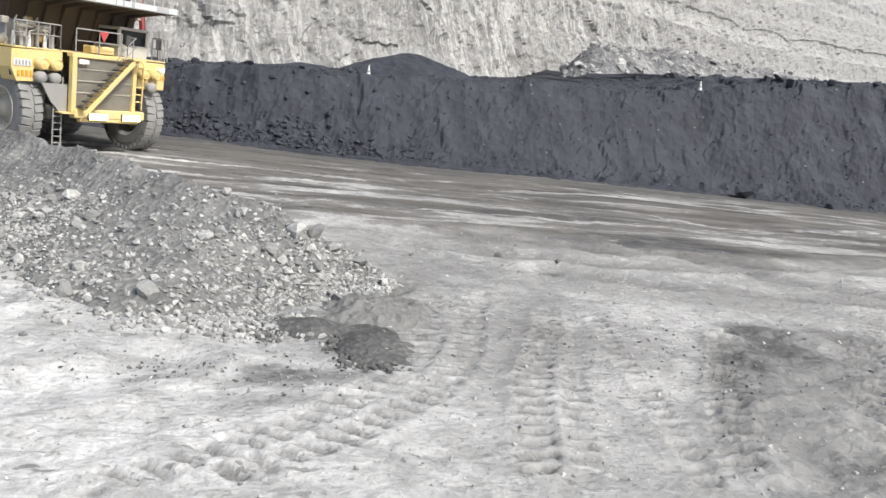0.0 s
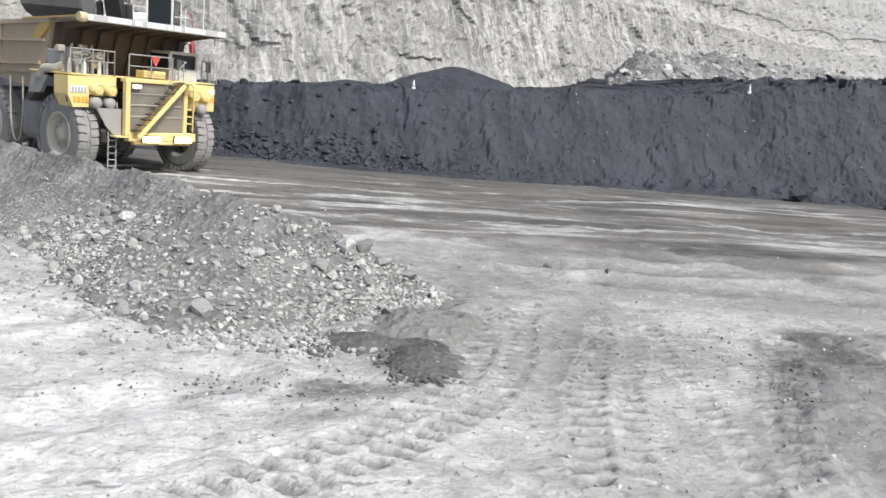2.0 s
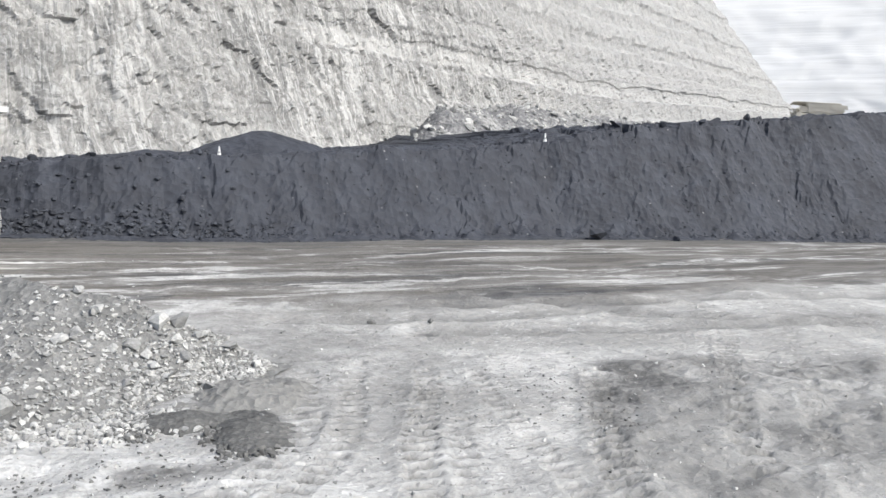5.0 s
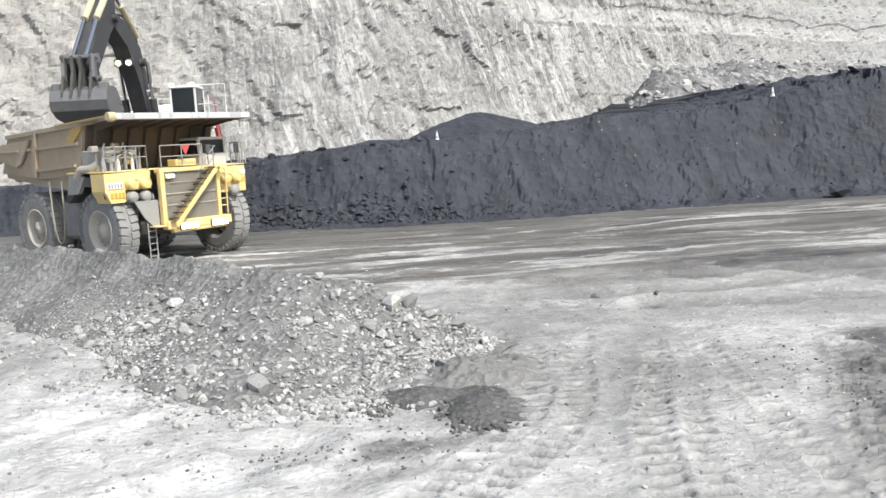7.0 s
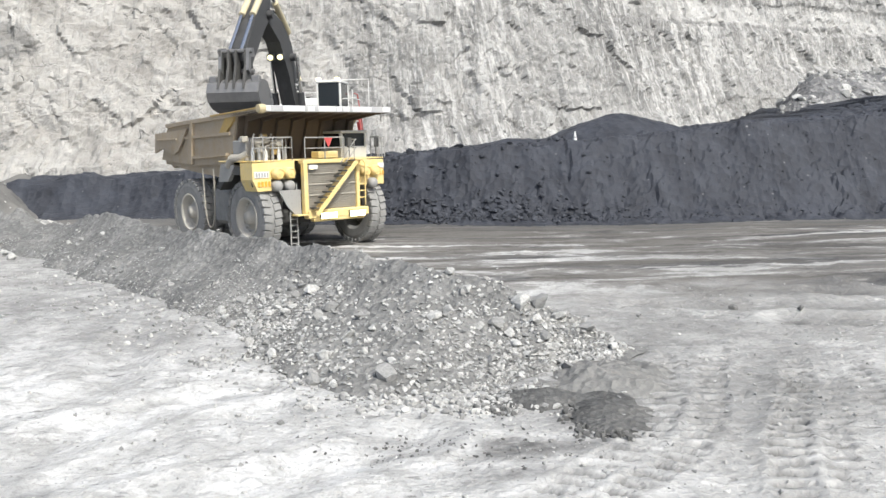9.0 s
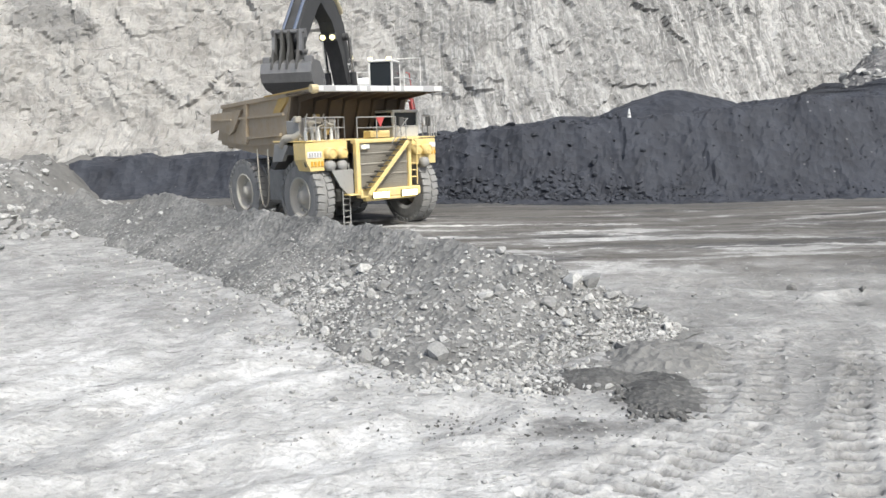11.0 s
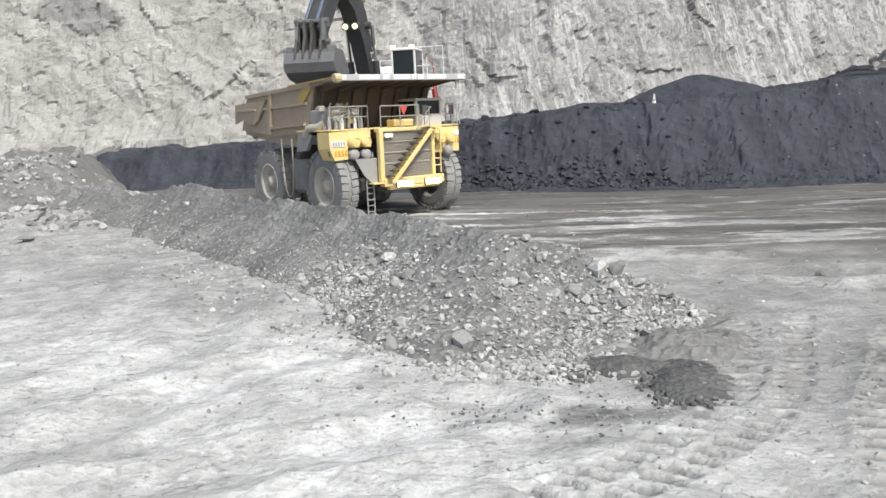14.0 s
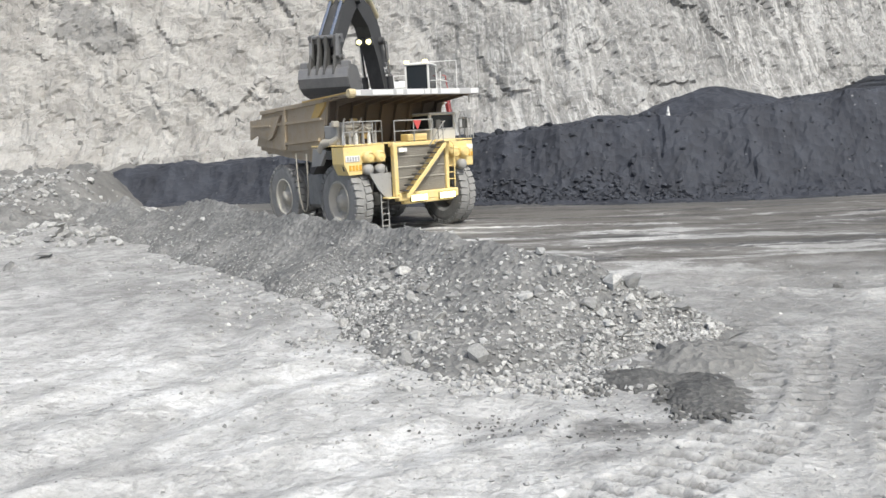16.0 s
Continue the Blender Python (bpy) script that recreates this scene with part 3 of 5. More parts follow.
def floor_dirt_shade(x, y):
    """Where darker dirt lies: along the lug prints, over the eastern swell, round the spill; lug hollows also carry
    painted shade.
    """
    e = fbm(x, y, 1.1, 4)
    d = np.zeros(np.shape(x))
    for k, (half, deep, line) in enumerate(LUGGED):
        dist, side, way = along(x, y, line)
        # pressed-in lugs get extra darkness in place of shade in the hollows
        lug = ease(np.sin(2 * math.pi * (way / 0.44 + side * 0.5 + 0.12 * fbm(x, y, 0.8, 2))), 0.1, 0.4)
        d = np.maximum(d, deep * (1 - ease(dist + 0.15 * e, half * 0.75, half * 1.25)) * (0.04 + 1.1 * lug) * (0.45 + 0.7 * value_noise(way / 1.7, way * 0 + k)))
    sw = ease(x - 0.6 * (y - 15) + 0.9 * e, 9.6, 11.2) * (1 - ease(y + 0.25 * (x - 13) + 0.9 * e, 18.0, 20.0)) * ease(y + e, 6.5, 10.0) * (1 - ease(x + 3 * e, 22, 34))
    d = np.maximum(d, sw * np.clip(0.46 + 0.45 * fbm(x, y, 3.0, 4) + 0.3 * e, 0, 1))
    for cx, cy, ex, ey, a in ((12.6, 17.2, 1.9, 2.0, 1.5), (11.8, 15.6, 1.6, 1.4, 1.0), (18.4, 15.6, 3.6, 1.3, 0.8), (16.2, 17.2, 1.3, 1.2, 0.55), (10.0, 12.6, 1.0, 1.6, 0.45)):
        d = np.maximum(d, sw * a * np.exp(-(((x - cx) / ex) ** 2 + ((y - cy) / ey) ** 2)) * np.clip(1.0 + 0.9 * e, 0, 1.5))
    for cx, cy, ex, ey, a in ((1.2, 14.1, 1.9, 0.55, 0.75), (-0.6, 14.6, 1.2, 0.4, 0.6), (3.0, 16.2, 1.3, 1.7, 0.9), (1.7, 17.4, 1.3, 0.4, 0.8), (3.9, 18.6, 1.0, 1.8, 0.5), (9.0, 25.6, 0.5, 0.3, 0.8), (10.2, 24.0, 0.6, 0.35, 0.8), (15, 28.2, 4.5, 0.6, 0.7), (26, 22, 9, 1.4, 0.5), (-8, 12.5, 3.5, 0.5, 0.3), (-0.35, 13.84, 0.9, 0.35, 0.7), (0.9, 12.8, 1.0, 0.3, 0.6), (19.9, 27.4, 2.2, 0.5, 0.6)):
        d = np.maximum(d, a * np.exp(-(((x - cx) / ex) ** 2 + ((y - cy) / ey) ** 2)) * np.clip(1.0 + 1.3 * e, 0, 1.6))
    for line in PLAIN[3:]:
        dist, side, way = along(x, y, line)
        d = np.maximum(d, 0.55 * (1 - ease(dist + 0.5 * e, 0.3, 1.1)) * (0.3 + 0.8 * value_noise(way / 3.0, way * 0 + 2)))
    # loose dirt shed at the foot of the windrow
    dist, side, way = along(x, y, [(c[0], c[1]) for c in CREST])
    foot = 1 - ease((dist + 1.5 * e + 1.6 * fbm(x, y, 4, 3)) / (1 + 0.8 * ease(-x, 4, 16)), 4.2, 7.6)
    d = np.maximum(d, 0.55 * foot * np.clip(0.85 + 0.6 * e, 0, 1))
    d = np.maximum(d, 0.5 * ease(fbm(x, y, 7.0, 4, 0.6), 0.0, 0.35) * ease(-x, 6, 14) * ease(y, 17, 24))
    d = np.maximum(d, (0.62 + 0.4 * e) * ease(-x + 3 * e, 20, 30) * ease(y + 4 * e, 38, 50))
    foot = np.interp(x, [-36, -24, -17, -13, -8, -3, 2, 10, 30, 41, 70], [67, 67, 65, 61, 59, 57, 56, 55, 54.6, 53, 47])
    d = np.maximum(d, ease((y - foot + 2 * e) / np.interp(x, [-14, -6], [2.6, 1.0]), -5.5, -0.5) * ease(x, -35, -31) * np.clip(0.75 + 0.5 * e, 0, 1))
    d = np.maximum(d, np.clip(0.7 + 0.5 * e, 0, 1) * ease(-x, 30, 34) * ease(y + 3 * e, 58, 63))
    return np.clip(d, 0, 1)


ground = tagged(sheet("ground", np.dstack([GX, GY, GZ]), M_GROUND), "pale grey rutted mine floor with coal dust streaks", "ground", kind="structure")


mark = ground.data.attributes.new("dirt", "FLOAT", "POINT")
mark.data.foreach_set("value", floor_dirt_shade(GX, GY).reshape(-1).astype(np.float32))


# ---- coal bench ----
BENCH = [  # x, foot of the face, height of the crest
    (-60, 69.0, 0.2), (-42, 68.5, 1.0), (-35, 67.5, 3.2), (-24, 67.0, 3.3), (-17, 65.5, 3.6), (-13.5, 61.5, 4.1), (-8, 59.6, 4.3), (-3, 57.6, 4.45), (2, 56.0, 4.95),
    (10, 54.9, 5.2), (16, 54.6, 5.6), (22, 54.6, 6.2), (31, 54.7, 6.75), (36, 54.2, 7.5), (41, 52.8, 8.6), (47, 51.4, 8.9), (55, 49.8, 9.6), (70, 47.0, 11.0), (95, 42.0, 13.0), (140, 30.0, 14.0)]
bx_, by_, bz_ = (np.array(c) for c in zip(*BENCH))


def bench_height(x, y):
    foot = np.interp(x, bx_, by_) + 0.7 * fbm(x, x * 0 + 3.0, 7, 3)
    top = np.interp(x, bx_, bz_) + 0.12 * fbm(x, y, 3.0, 3)
    rake = top * 0.8 + 0.35 * fbm(x, y * 0.3, 1.6, 3)
    v = np.clip((y - foot) / rake, 0, 1)
    gouge = fbm(x * 1.0 + 0.25 * (y - foot), y * 0.22 + 50, 1.25, 4, 0.6)
    face = top * (v ** 1.12) + (0.26 * gouge + 0.34 * fbm(x, y * 0.15, 3.2, 2) + 0.1 * fbm(x, y, 0.6, 3)) * np.sin(np.pi * np.clip(v, 0, 1)) ** 0.7
    on = np.sin(np.pi * np.clip(v * 0.96 + 0.04, 0, 1)) ** 0.5
    face = face + on * (0.16 * facets(x + 0.2 * y, y * 0.75, 1.7, 1.3, 0.7, 8) + 0.09 * facets(x, y * 0.8, 0.7, 0.6, 0.7, 9))
    toe = 0.45 * (1 - ease(np.abs(y - foot), 0, 1.3)) * (0.5 + fbm(x, y, 0.9, 3))
    z = face + toe + 0.16 * fbm(x, y, 1.1, 3) * (v > 0.98)
    lip = np.exp(-((v - 1) / 0.14) ** 2) * (0.35 * fbm(x, y + 9, 1.4, 3) + (0.12 + 0.22 * ease(x, 28, 45)) * facets(x, y, 1.1, 0.9, 0.8, 10))
    z = z + lip
    return np.where(y < foot - 1.2, -0.5, z)


ux = steps((-60, -24, 0.6), (-24, 60, 0.2), (60, 140, 0.8))
vv = steps((-1.6, 12.5, 0.19), (12.5, 24, 1.0), (24, 75, 8.0))
UX, VV = np.meshgrid(ux, vv)
UY = np.interp(UX, bx_, by_) + VV
UZ = bench_height(UX, UY)
bench = tagged(sheet("coal_bench", np.dstack([UX, UY, UZ]), M_COAL, False), "black coal bench with a steep scraped face", "coal bench", kind="structure")


def heap(name, cx, cy, base, ex, ey, high, mat, res=0.25, rough=0.3, sharp=1.3, turn=0.0):
    """A tipped heap: a rounded cone with an uneven outline that sits on its base."""
    n_r, n_a = max(10, int(ex / res)), max(36, int(6.28 * ex / res / 1.6))
    rr, aa = np.meshgrid(np.linspace(0, 1.12, n_r), np.linspace(0, 2 * np.pi, n_a, endpoint=False), indexing="ij")
    wob = 1 + 0.16 * fbm(np.cos(aa) * 2 + cx, np.sin(aa) * 2 + cy, 1.0, 3)
    lx, ly = rr * ex * np.cos(aa) * wob, rr * ey * np.sin(aa) * wob
    x = cx + lx * math.cos(turn) - ly * math.sin(turn)
    y = cy + lx * math.sin(turn) + ly * math.cos(turn)
    z = high * np.clip(1 - rr ** sharp, -0.3, 1) + rough * fbm(x, y, max(0.6, ex / 6), 4) * np.clip(1.1 - rr, 0, 1) ** 0.5
    P = np.dstack([x, y, base + z])
    P = np.concatenate([P, P[:, :1]], 1)
    return sheet(name, P, mat)


tagged(heap("coal_stockpile", 14.5, 69.0, 4.9, 7.6, 4.5, 2.5, M_COAL, 0.25, 0.3, 1.5), "black heap of loose coal on the bench", "coal heap")
tagged(heap("coal_stockpile", 6.6, 67.0, 4.5, 7.4, 4.0, 1.2, M_COAL, 0.3, 0.3, 1.3), "low black coal ridge on the bench", "coal heap")


# ---- highwall ----
TOE = [(-190, 66, 0), (-90, 71, 1.5), (-50, 74.5, 2.6), (-25, 76.5, 3.0), (0, 79, 3.5), (15, 86, 4), (33, 99.5, 4), (55, 119, 5), (95, 151, 6), (136, 184, 8), (200, 226, 12), (262, 270, 16), (345, 326, 20)]
tx, ty, tz = (np.array(c, float) for c in zip(*TOE))
cum = np.concatenate([[0], np.cumsum(np.hypot(np.diff(tx), np.diff(ty)))])
su = np.concatenate([np.arange(0, 95, 1.4), np.arange(95, 285, 0.3), np.arange(285, cum[-1], 0.9), [cum[-1]]])
zu = np.concatenate([np.arange(-4, 26, 0.28), np.arange(26, 92, 0.9)])
SU, ZU = np.meshgrid(su, zu)
WX, WY, WB = (np.interp(SU, cum, c) for c in (tx, ty, tz))
k = 9.0
nx = np.interp(SU + k, cum, ty) - np.interp(SU - k, cum, ty)
ny = -(np.interp(SU + k, cum, tx) - np.interp(SU - k, cum, tx))
ln = np.hypot(nx, ny) + 1e-6
nx, ny = nx / ln, ny / ln


# the east end runs down as a nose
top = 92 - 72 * ease(SU, cum[-1] - 120, cum[-1] + 10)
ZR = np.minimum(ZU, top)
warp = 1.2 * fbm(SU, ZR, 14, 2)
lean = SU + 0.28 * ZR + 0.8 * fbm(SU, ZR, 4, 2)
rib = fbm(lean, ZR * 0.2 + 31, 3.4, 4, 0.6)
big_f = facets(lean, ZR, 3.4, 4.2, 1.4, 3)
mid_f = facets(lean, ZR, 1.25, 1.7, 1.3, 4)
small_f = facets(lean + 0.3 * fbm(SU, ZR, 1, 2), ZR, 0.75, 0.6, 1.0, 5)
beds = 0.75 * np.interp((ZR + warp) % 13.0, [0, 2.2, 2.6, 6.0, 6.3, 10.0, 10.5, 13.0], [0.0, 0.35, -0.25, 0.05, 0.5, 0.3, -0.2, 0.0])
far_k = ease(SU, 290, 420)
west_k = 1 - ease(SU, 165, 200)
out = (0.6 - 0.35 * west_k) * rib + (0.22 - 0.02 * west_k) * big_f + (0.16 - 0.02 * west_k) * mid_f + 0.06 * small_f + beds * (0.25 + 0.75 * ease(SU, 215, 265) + 0.6 * far_k) + 2.0 * fbm(SU, ZR * 0.4, 26, 2)
scree = 1.6 * np.exp(-np.clip(ZR - 1.0, 0, 99) / 1.8) * (0.6 + 0.7 * value_noise(SU / 5, SU * 0))
back = ZR * 0.36 + 0.016 * np.maximum(ZR, 0) ** 1.5 * ease(SU, 390, 540)
PX = WX + nx * (out + scree - back)
PY = WY + ny * (out + scree - back)
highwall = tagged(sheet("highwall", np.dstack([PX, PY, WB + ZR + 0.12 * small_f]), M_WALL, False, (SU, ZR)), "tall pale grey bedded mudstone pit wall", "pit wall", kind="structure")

# ---- far side of the pit, stepped, and the ramp that the distant truck uses ----
fa = np.radians(np.linspace(30, 80, 220))
fz = steps((0, 60, 3.0), (60, 76, 1.0), (76, 260, 4.0))
FA, FZ = np.meshgrid(fa, fz)
fr = 760 + 1.15 * FZ + 55 * ease(FZ, 92, 96) + 40 * ease(FZ, 128, 131) + 14 * fbm(FA * 180, FZ * 0.3, 14, 4)
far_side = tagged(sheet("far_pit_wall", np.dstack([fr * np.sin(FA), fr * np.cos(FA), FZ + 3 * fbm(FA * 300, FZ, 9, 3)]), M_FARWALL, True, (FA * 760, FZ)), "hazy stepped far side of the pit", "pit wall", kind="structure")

ra = np.radians(np.linspace(18.5, 75, 260))
rv = np.linspace(0, 1, 90)
RA, RV = np.meshgrid(ra, rv)
near = np.interp(np.degrees(RA), [18, 24, 32, 40, 46, 75], [86, 92, 110, 140, 170, 200])
wide = np.interp(np.degrees(RA), [18, 24, 32, 40, 46, 75], [34, 45, 70, 110, 150, 180])
rise = np.interp(np.degrees(RA), [18, 19.9, 21.4, 22.4, 23.2, 25.8, 29.9, 33.7, 38.7, 42.8, 46, 75], [0.0, 1.5, 3.2, 5.6, 7.4, 8.0, 8.0, 7.9, 9.4, 11.2, 13.2, 17])
RR = near + wide * RV
RZ = 3.5 + rise * np.where(RV < 0.5, ease(RV, 0, 0.5), 1 - 0.35 * ease(RV, 0.6, 1)) + np.interp(np.degrees(RA), [18, 30, 46], [0, 2, 1])
qx, qy = RR * np.sin(RA), RR * np.cos(RA)
RZ = RZ + 0.4 + 1.1 * fbm(qx, qy, 9.0, 5, 0.66) + 1.1 * np.abs(fbm(qx, qy, 2.6, 3))
fallen = tagged(sheet("fallen_rubble", np.dstack([qx, qy, RZ]), M_FARRUB, False), "grey and white broken rock at the wall foot", "rubble", kind="stuff")
RUB_X, RUB_Y, RUB_Z = qx.copy(), qy.copy(), RZ.copy()


# ---- shape helpers for machines ----
def box(bm, c, s, bevel=0.03, rot=None, taper=None):
    """A box with softened edges: centre, size, optional turn (Matrix); taper scales its top in x and y."""
    r = bmesh.ops.create_cube(bm, size=1.0)
    vs = r["verts"]
    for v in vs:
        p = Vector((v.co.x * s[0], v.co.y * s[1], v.co.z * s[2]))
        if taper and v.co.z > 0:
            p.x, p.y = p.x * taper[0], p.y * taper[1]
        v.co = (rot @ p if rot else p) + Vector(c)
    if bevel:
        es = list({e for v in vs for e in v.link_edges})
        bmesh.ops.bevel(bm, geom=es, offset=min(bevel, 0.3 * min(s)), segments=1, affect="EDGES")
    return bm


def rod(bm, a, b, r, sides=10, r2=None):
    """A round bar from a to b."""
    a, b = Vector(a), Vector(b)
    d = b - a
    m = Matrix.Translation((a + b) / 2) @ d.to_track_quat("Z", "Y").to_matrix().to_4x4()
    bmesh.ops.create_cone(bm, cap_ends=True, segments=sides, radius1=r, radius2=r if r2 is None else r2, depth=d.length, matrix=m)
    return bm


def pipe(bm, pts, r, sides=8):
    """A bent bar through points."""
    for a, b in zip(pts[:-1], pts[1:]):
        rod(bm, a, b, r, sides)
    for p in pts[1:-1]:
        bmesh.ops.create_icosphere(bm, subdivisions=1, radius=r * 1.04, matrix=Matrix.Translation(p))
    return bm


def plate(bm, outline, y0, y1, axis="y"):
    """A flat plate: an outline in x and z (or the two axes left over) that runs from y0 to y1."""
    def at(p, w):
        return {"y": (p[0], w, p[1]), "x": (w, p[0], p[1]), "z": (p[0], p[1], w)}[axis]
    lo, hi = [bm.verts.new(at(p, y0)) for p in outline], [bm.verts.new(at(p, y1)) for p in outline]
    bm.faces.new(lo)
    bm.faces.new(hi[::-1])
    for i in range(len(outline)):
        j = (i + 1) % len(outline)
        bm.faces.new([lo[j], lo[i], hi[i], hi[j]])
    return bm


def turned(bm, profile, sides, centre=(0, 0, 0)):
    """A shape turned on the y axis: profile of (radius, y)."""
    rings = []
    for r, y in profile:
        rings.append([bm.verts.new((centre[0] + r * math.cos(2 * math.pi * i / sides), centre[1] + y, centre[2] + r * math.sin(2 * math.pi * i / sides))) for i in range(sides)])
    for p, q in zip(rings[:-1], rings[1:]):
        for i in range(sides):
            j = (i + 1) % sides
            bm.faces.new([p[i], p[j], q[j], q[i]])
    return bm


B = bmesh.new


# ---- haul truck ----
def wheel(truck, x, y, side, width=1.15, r=1.85):
    """side: -1 with the rim's face towards -y, +1 towards +y."""
    hub = new("wheel")
    hub.parent = truck
    hub.location = (x, y, r)
    hub.rotation_euler = (0, 0.13 * x, 0)
    h = width / 2
    bm = turned(B(), [(0.94, -h + .12), (1.08, -h + .02), (1.45, -h), (1.68, -h + .04), (1.76, -h + .16), (1.775, 0), (1.76, h - .16), (1.68, h - .04), (1.45, h), (1.08, h - .02), (0.94, h - .12), (0.94, -h + .12)], 60)
    n = 30
    for i in range(n):
        for s in (-1, 1):
            a = 2 * math.pi * (i + (0.5 if s > 0 else 0)) / n
            m = Matrix.Rotation(-a, 3, "Y")
            box(bm, m @ Vector((1.775, s * h * 0.56, 0)), (0.11, h * 0.84, 0.32), 0.02, m @ Matrix.Rotation(s * 0.16, 3, "X"))
            box(bm, m @ Vector((1.71, s * (h - .05), 0)), (0.2, 0.11, 0.25), 0.02, m)
    part("tyre", bm, M_RUBBER, hub, "dusty black lugged tyre")
    bm = turned(B(), [(0.96, side * (h - .14)), (1.03, side * (h - .02)), (0.93, side * (h - .02)), (0.86, side * (h - .26)), (0.6, side * (h - .46)), (0.56, side * (h - .34)), (0.36, side * (h - .3)), (0.32, side * (h - .08)), (0.0, side * (h - .03))], 40)
    part("rim", bm, M_RIM, hub, "dusty grey steel rim", True)
    bm = B()
    for i in range(16):
        a = 2 * math.pi * i / 16
        p = Vector((0.73 * math.cos(a), side * (h - .38), 0.73 * math.sin(a)))
        rod(bm, p, p + Vector((0, side * 0.09, 0)), 0.05, 6)
    part("wheel_nuts", bm, M_RIM, hub)["kind"] = "stuff"


def guard_rail(truck, pts, base, z1, z2, n=0, label=""):
    """A handrail along points on the deck: two bars and posts."""
    rail = part("handrail", pipe(B(), [(*p, z2) for p in pts], 0.032), M_GREY, truck, label)
    part("mid_bar", pipe(B(), [(*p, z1) for p in pts], 0.024), M_GREY, rail)
    posts = list(pts)
    for a, b in zip(pts[:-1], pts[1:]):
        posts += [(a[0] + (b[0] - a[0]) * i / (n + 1), a[1] + (b[1] - a[1]) * i / (n + 1)) for i in range(1, n + 1)]
    for p in posts:
        part("post", rod(B(), (*p, base), (*p, z2), 0.03, 8), M_GREY, rail)


def haul_truck():
    t = new("haul_truck")
    tagged(t, "dusty yellow haul truck with lit headlamps under a white-edged canopy", "truck")
    for y, s in ((-3.24, -1), (3.2, 1)):
        wheel(t, 0, y, s, 0.98)
    for y, s in ((-3.08, -1), (-1.78, -1), (3.08, 1), (1.78, 1)):
        wheel(t, -6.35, y, s)
    # chassis
    for s in (-1, 1):
        part("frame_rail", plate(B(), [(1.9, 1.7), (1.9, 2.5), (-1.5, 2.7), (-7.5, 2.7), (-7.6, 2.0), (-2.0, 1.9)], s * 1.0 - .25, s * 1.0 + .25), M_BLACK, t)
    part("front_axle", rod(box(B(), (0, 0, 1.75), (0.7, 5.2, 0.7), 0.1), (0, -2.9, 1.85), (0, 2.9, 1.85), 0.3), M_BLACK, t)
    part("rear_axle", rod(box(B(), (-6.35, 0, 1.85), (1.2, 2.2, 1.3), 0.2), (-6.35, -3.0, 1.85), (-6.35, 3.0, 1.85), 0.5), M_BLACK, t)
    for s in (-1, 1):
        tank = part("fuel_tank" if s < 0 else "hydraulic_tank", box(B(), (-3.1, s * 2.45, 2.3), (1.9, 1.75, 1.9), 0.2), M_RUBBER, t, "dark grey tank between the wheels")
        for k in (-0.5, 0.5):
            part("tank_strap", box(B(), (-3.1 + k, s * 3.21, 2.3), (0.12, 0.03, 1.6), 0.01), M_BLACK, tank)
        part("suspension_strut", rod(rod(B(), (0.1, s * 2.0, 1.8), (0.1, s * 1.75, 4.3), 0.24, 14), (0.1, s * 1.9, 2.8), (0.1, s * 1.75, 4.4), 0.32, 14), M_GREY, t)
    hose = []
    for i in range(15):
        a = math.pi * i / 14
        hose.append((-3.75 - 0.6 * math.cos(a), -3.7, 4.25 - 3.1 * math.sin(a) ** 0.6))
    part("hose_loop", pipe(B(), hose, 0.04), M_PALEPIPE, t, "slack dusty hose beside the rear wheel")
    # front: bumper, screen, posts
    bumper = part("bumper", box(box(B(), (2.15, 0.25, 1.95), (0.5, 3.7, 0.42), 0.05), (2.2, 0.25, 1.68), (0.35, 3.1, 0.2), 0.04), M_YELLOW, t)
    for y in (-0.48, 1.28):
        lamp = part("headlamp", box(B(), (2.44, y, 1.86), (0.14, 1.0, 0.34), 0.03), M_BLACK, bumper)
        for k in (-0.25, 0.25):
            part("lamp_lens", box(B(), (2.52, y + k, 1.86), (0.05, 0.46, 0.3), 0.015), M_LAMP, lamp, "glowing pale yellow lens")
    screen = part("radiator_screen", box(B(), (2.0, 0.0, 3.3), (0.2, 3.1, 2.3), 0.02), M_GRILLE, t, "dusty grey radiator screen with level bars")
    for i in range(26):
        part("bar", box(B(), (2.12, 0.0, 2.25 + i * 0.086), (0.05, 2.95, 0.035), 0), M_GRILLE, screen)
    for z in (2.88, 3.42, 3.95):
        part("cross_bar", box(B(), (2.15, 0.0, z), (0.07, 2.98, 0.07), 0.01), M_GRILLE, screen)
    for y, w in ((-1.6, 0.24), (1.55, 0.2)):
        part("front_post", box(B(), (2.12, y, 3.3), (0.3, w, 2.6), 0.03), M_YELLOW, t)
    part("header_beam", box(B(), (2.05, 0, 4.55), (0.45, 3.5, 0.2), 0.03), M_YELLOW, t)
    part("corner_lamp", box(B(), (2.3, -1.2, 4.27), (0.12, 0.5, 0.22), 0.03), M_WHITE, t)
    part("marker_lamp", rod(B(), (2.36, -1.3, 4.27), (2.39, -1.3, 4.27), 0.09, 12), M_LAMP_SOFT, t)
    # stair across the screen
    stair = part("front_stair", B(), M_YELLOW, t, "yellow diagonal stair across the radiator")
    a, b = Vector((2.62, -1.45, 2.1)), Vector((2.62, 1.05, 4.62))
    for dx in (-0.3, 0.12):
        d = b - a
        m = d.to_track_quat("Z", "X").to_matrix()
        part("stringer", box(B(), (a + b) / 2 + Vector((dx, 0.12, -0.12)), (0.2, 0.05, d.length), 0.015, m), M_YELLOW, stair)
    for i in range(10):
        p = a.lerp(b, (i + 0.5) / 10)
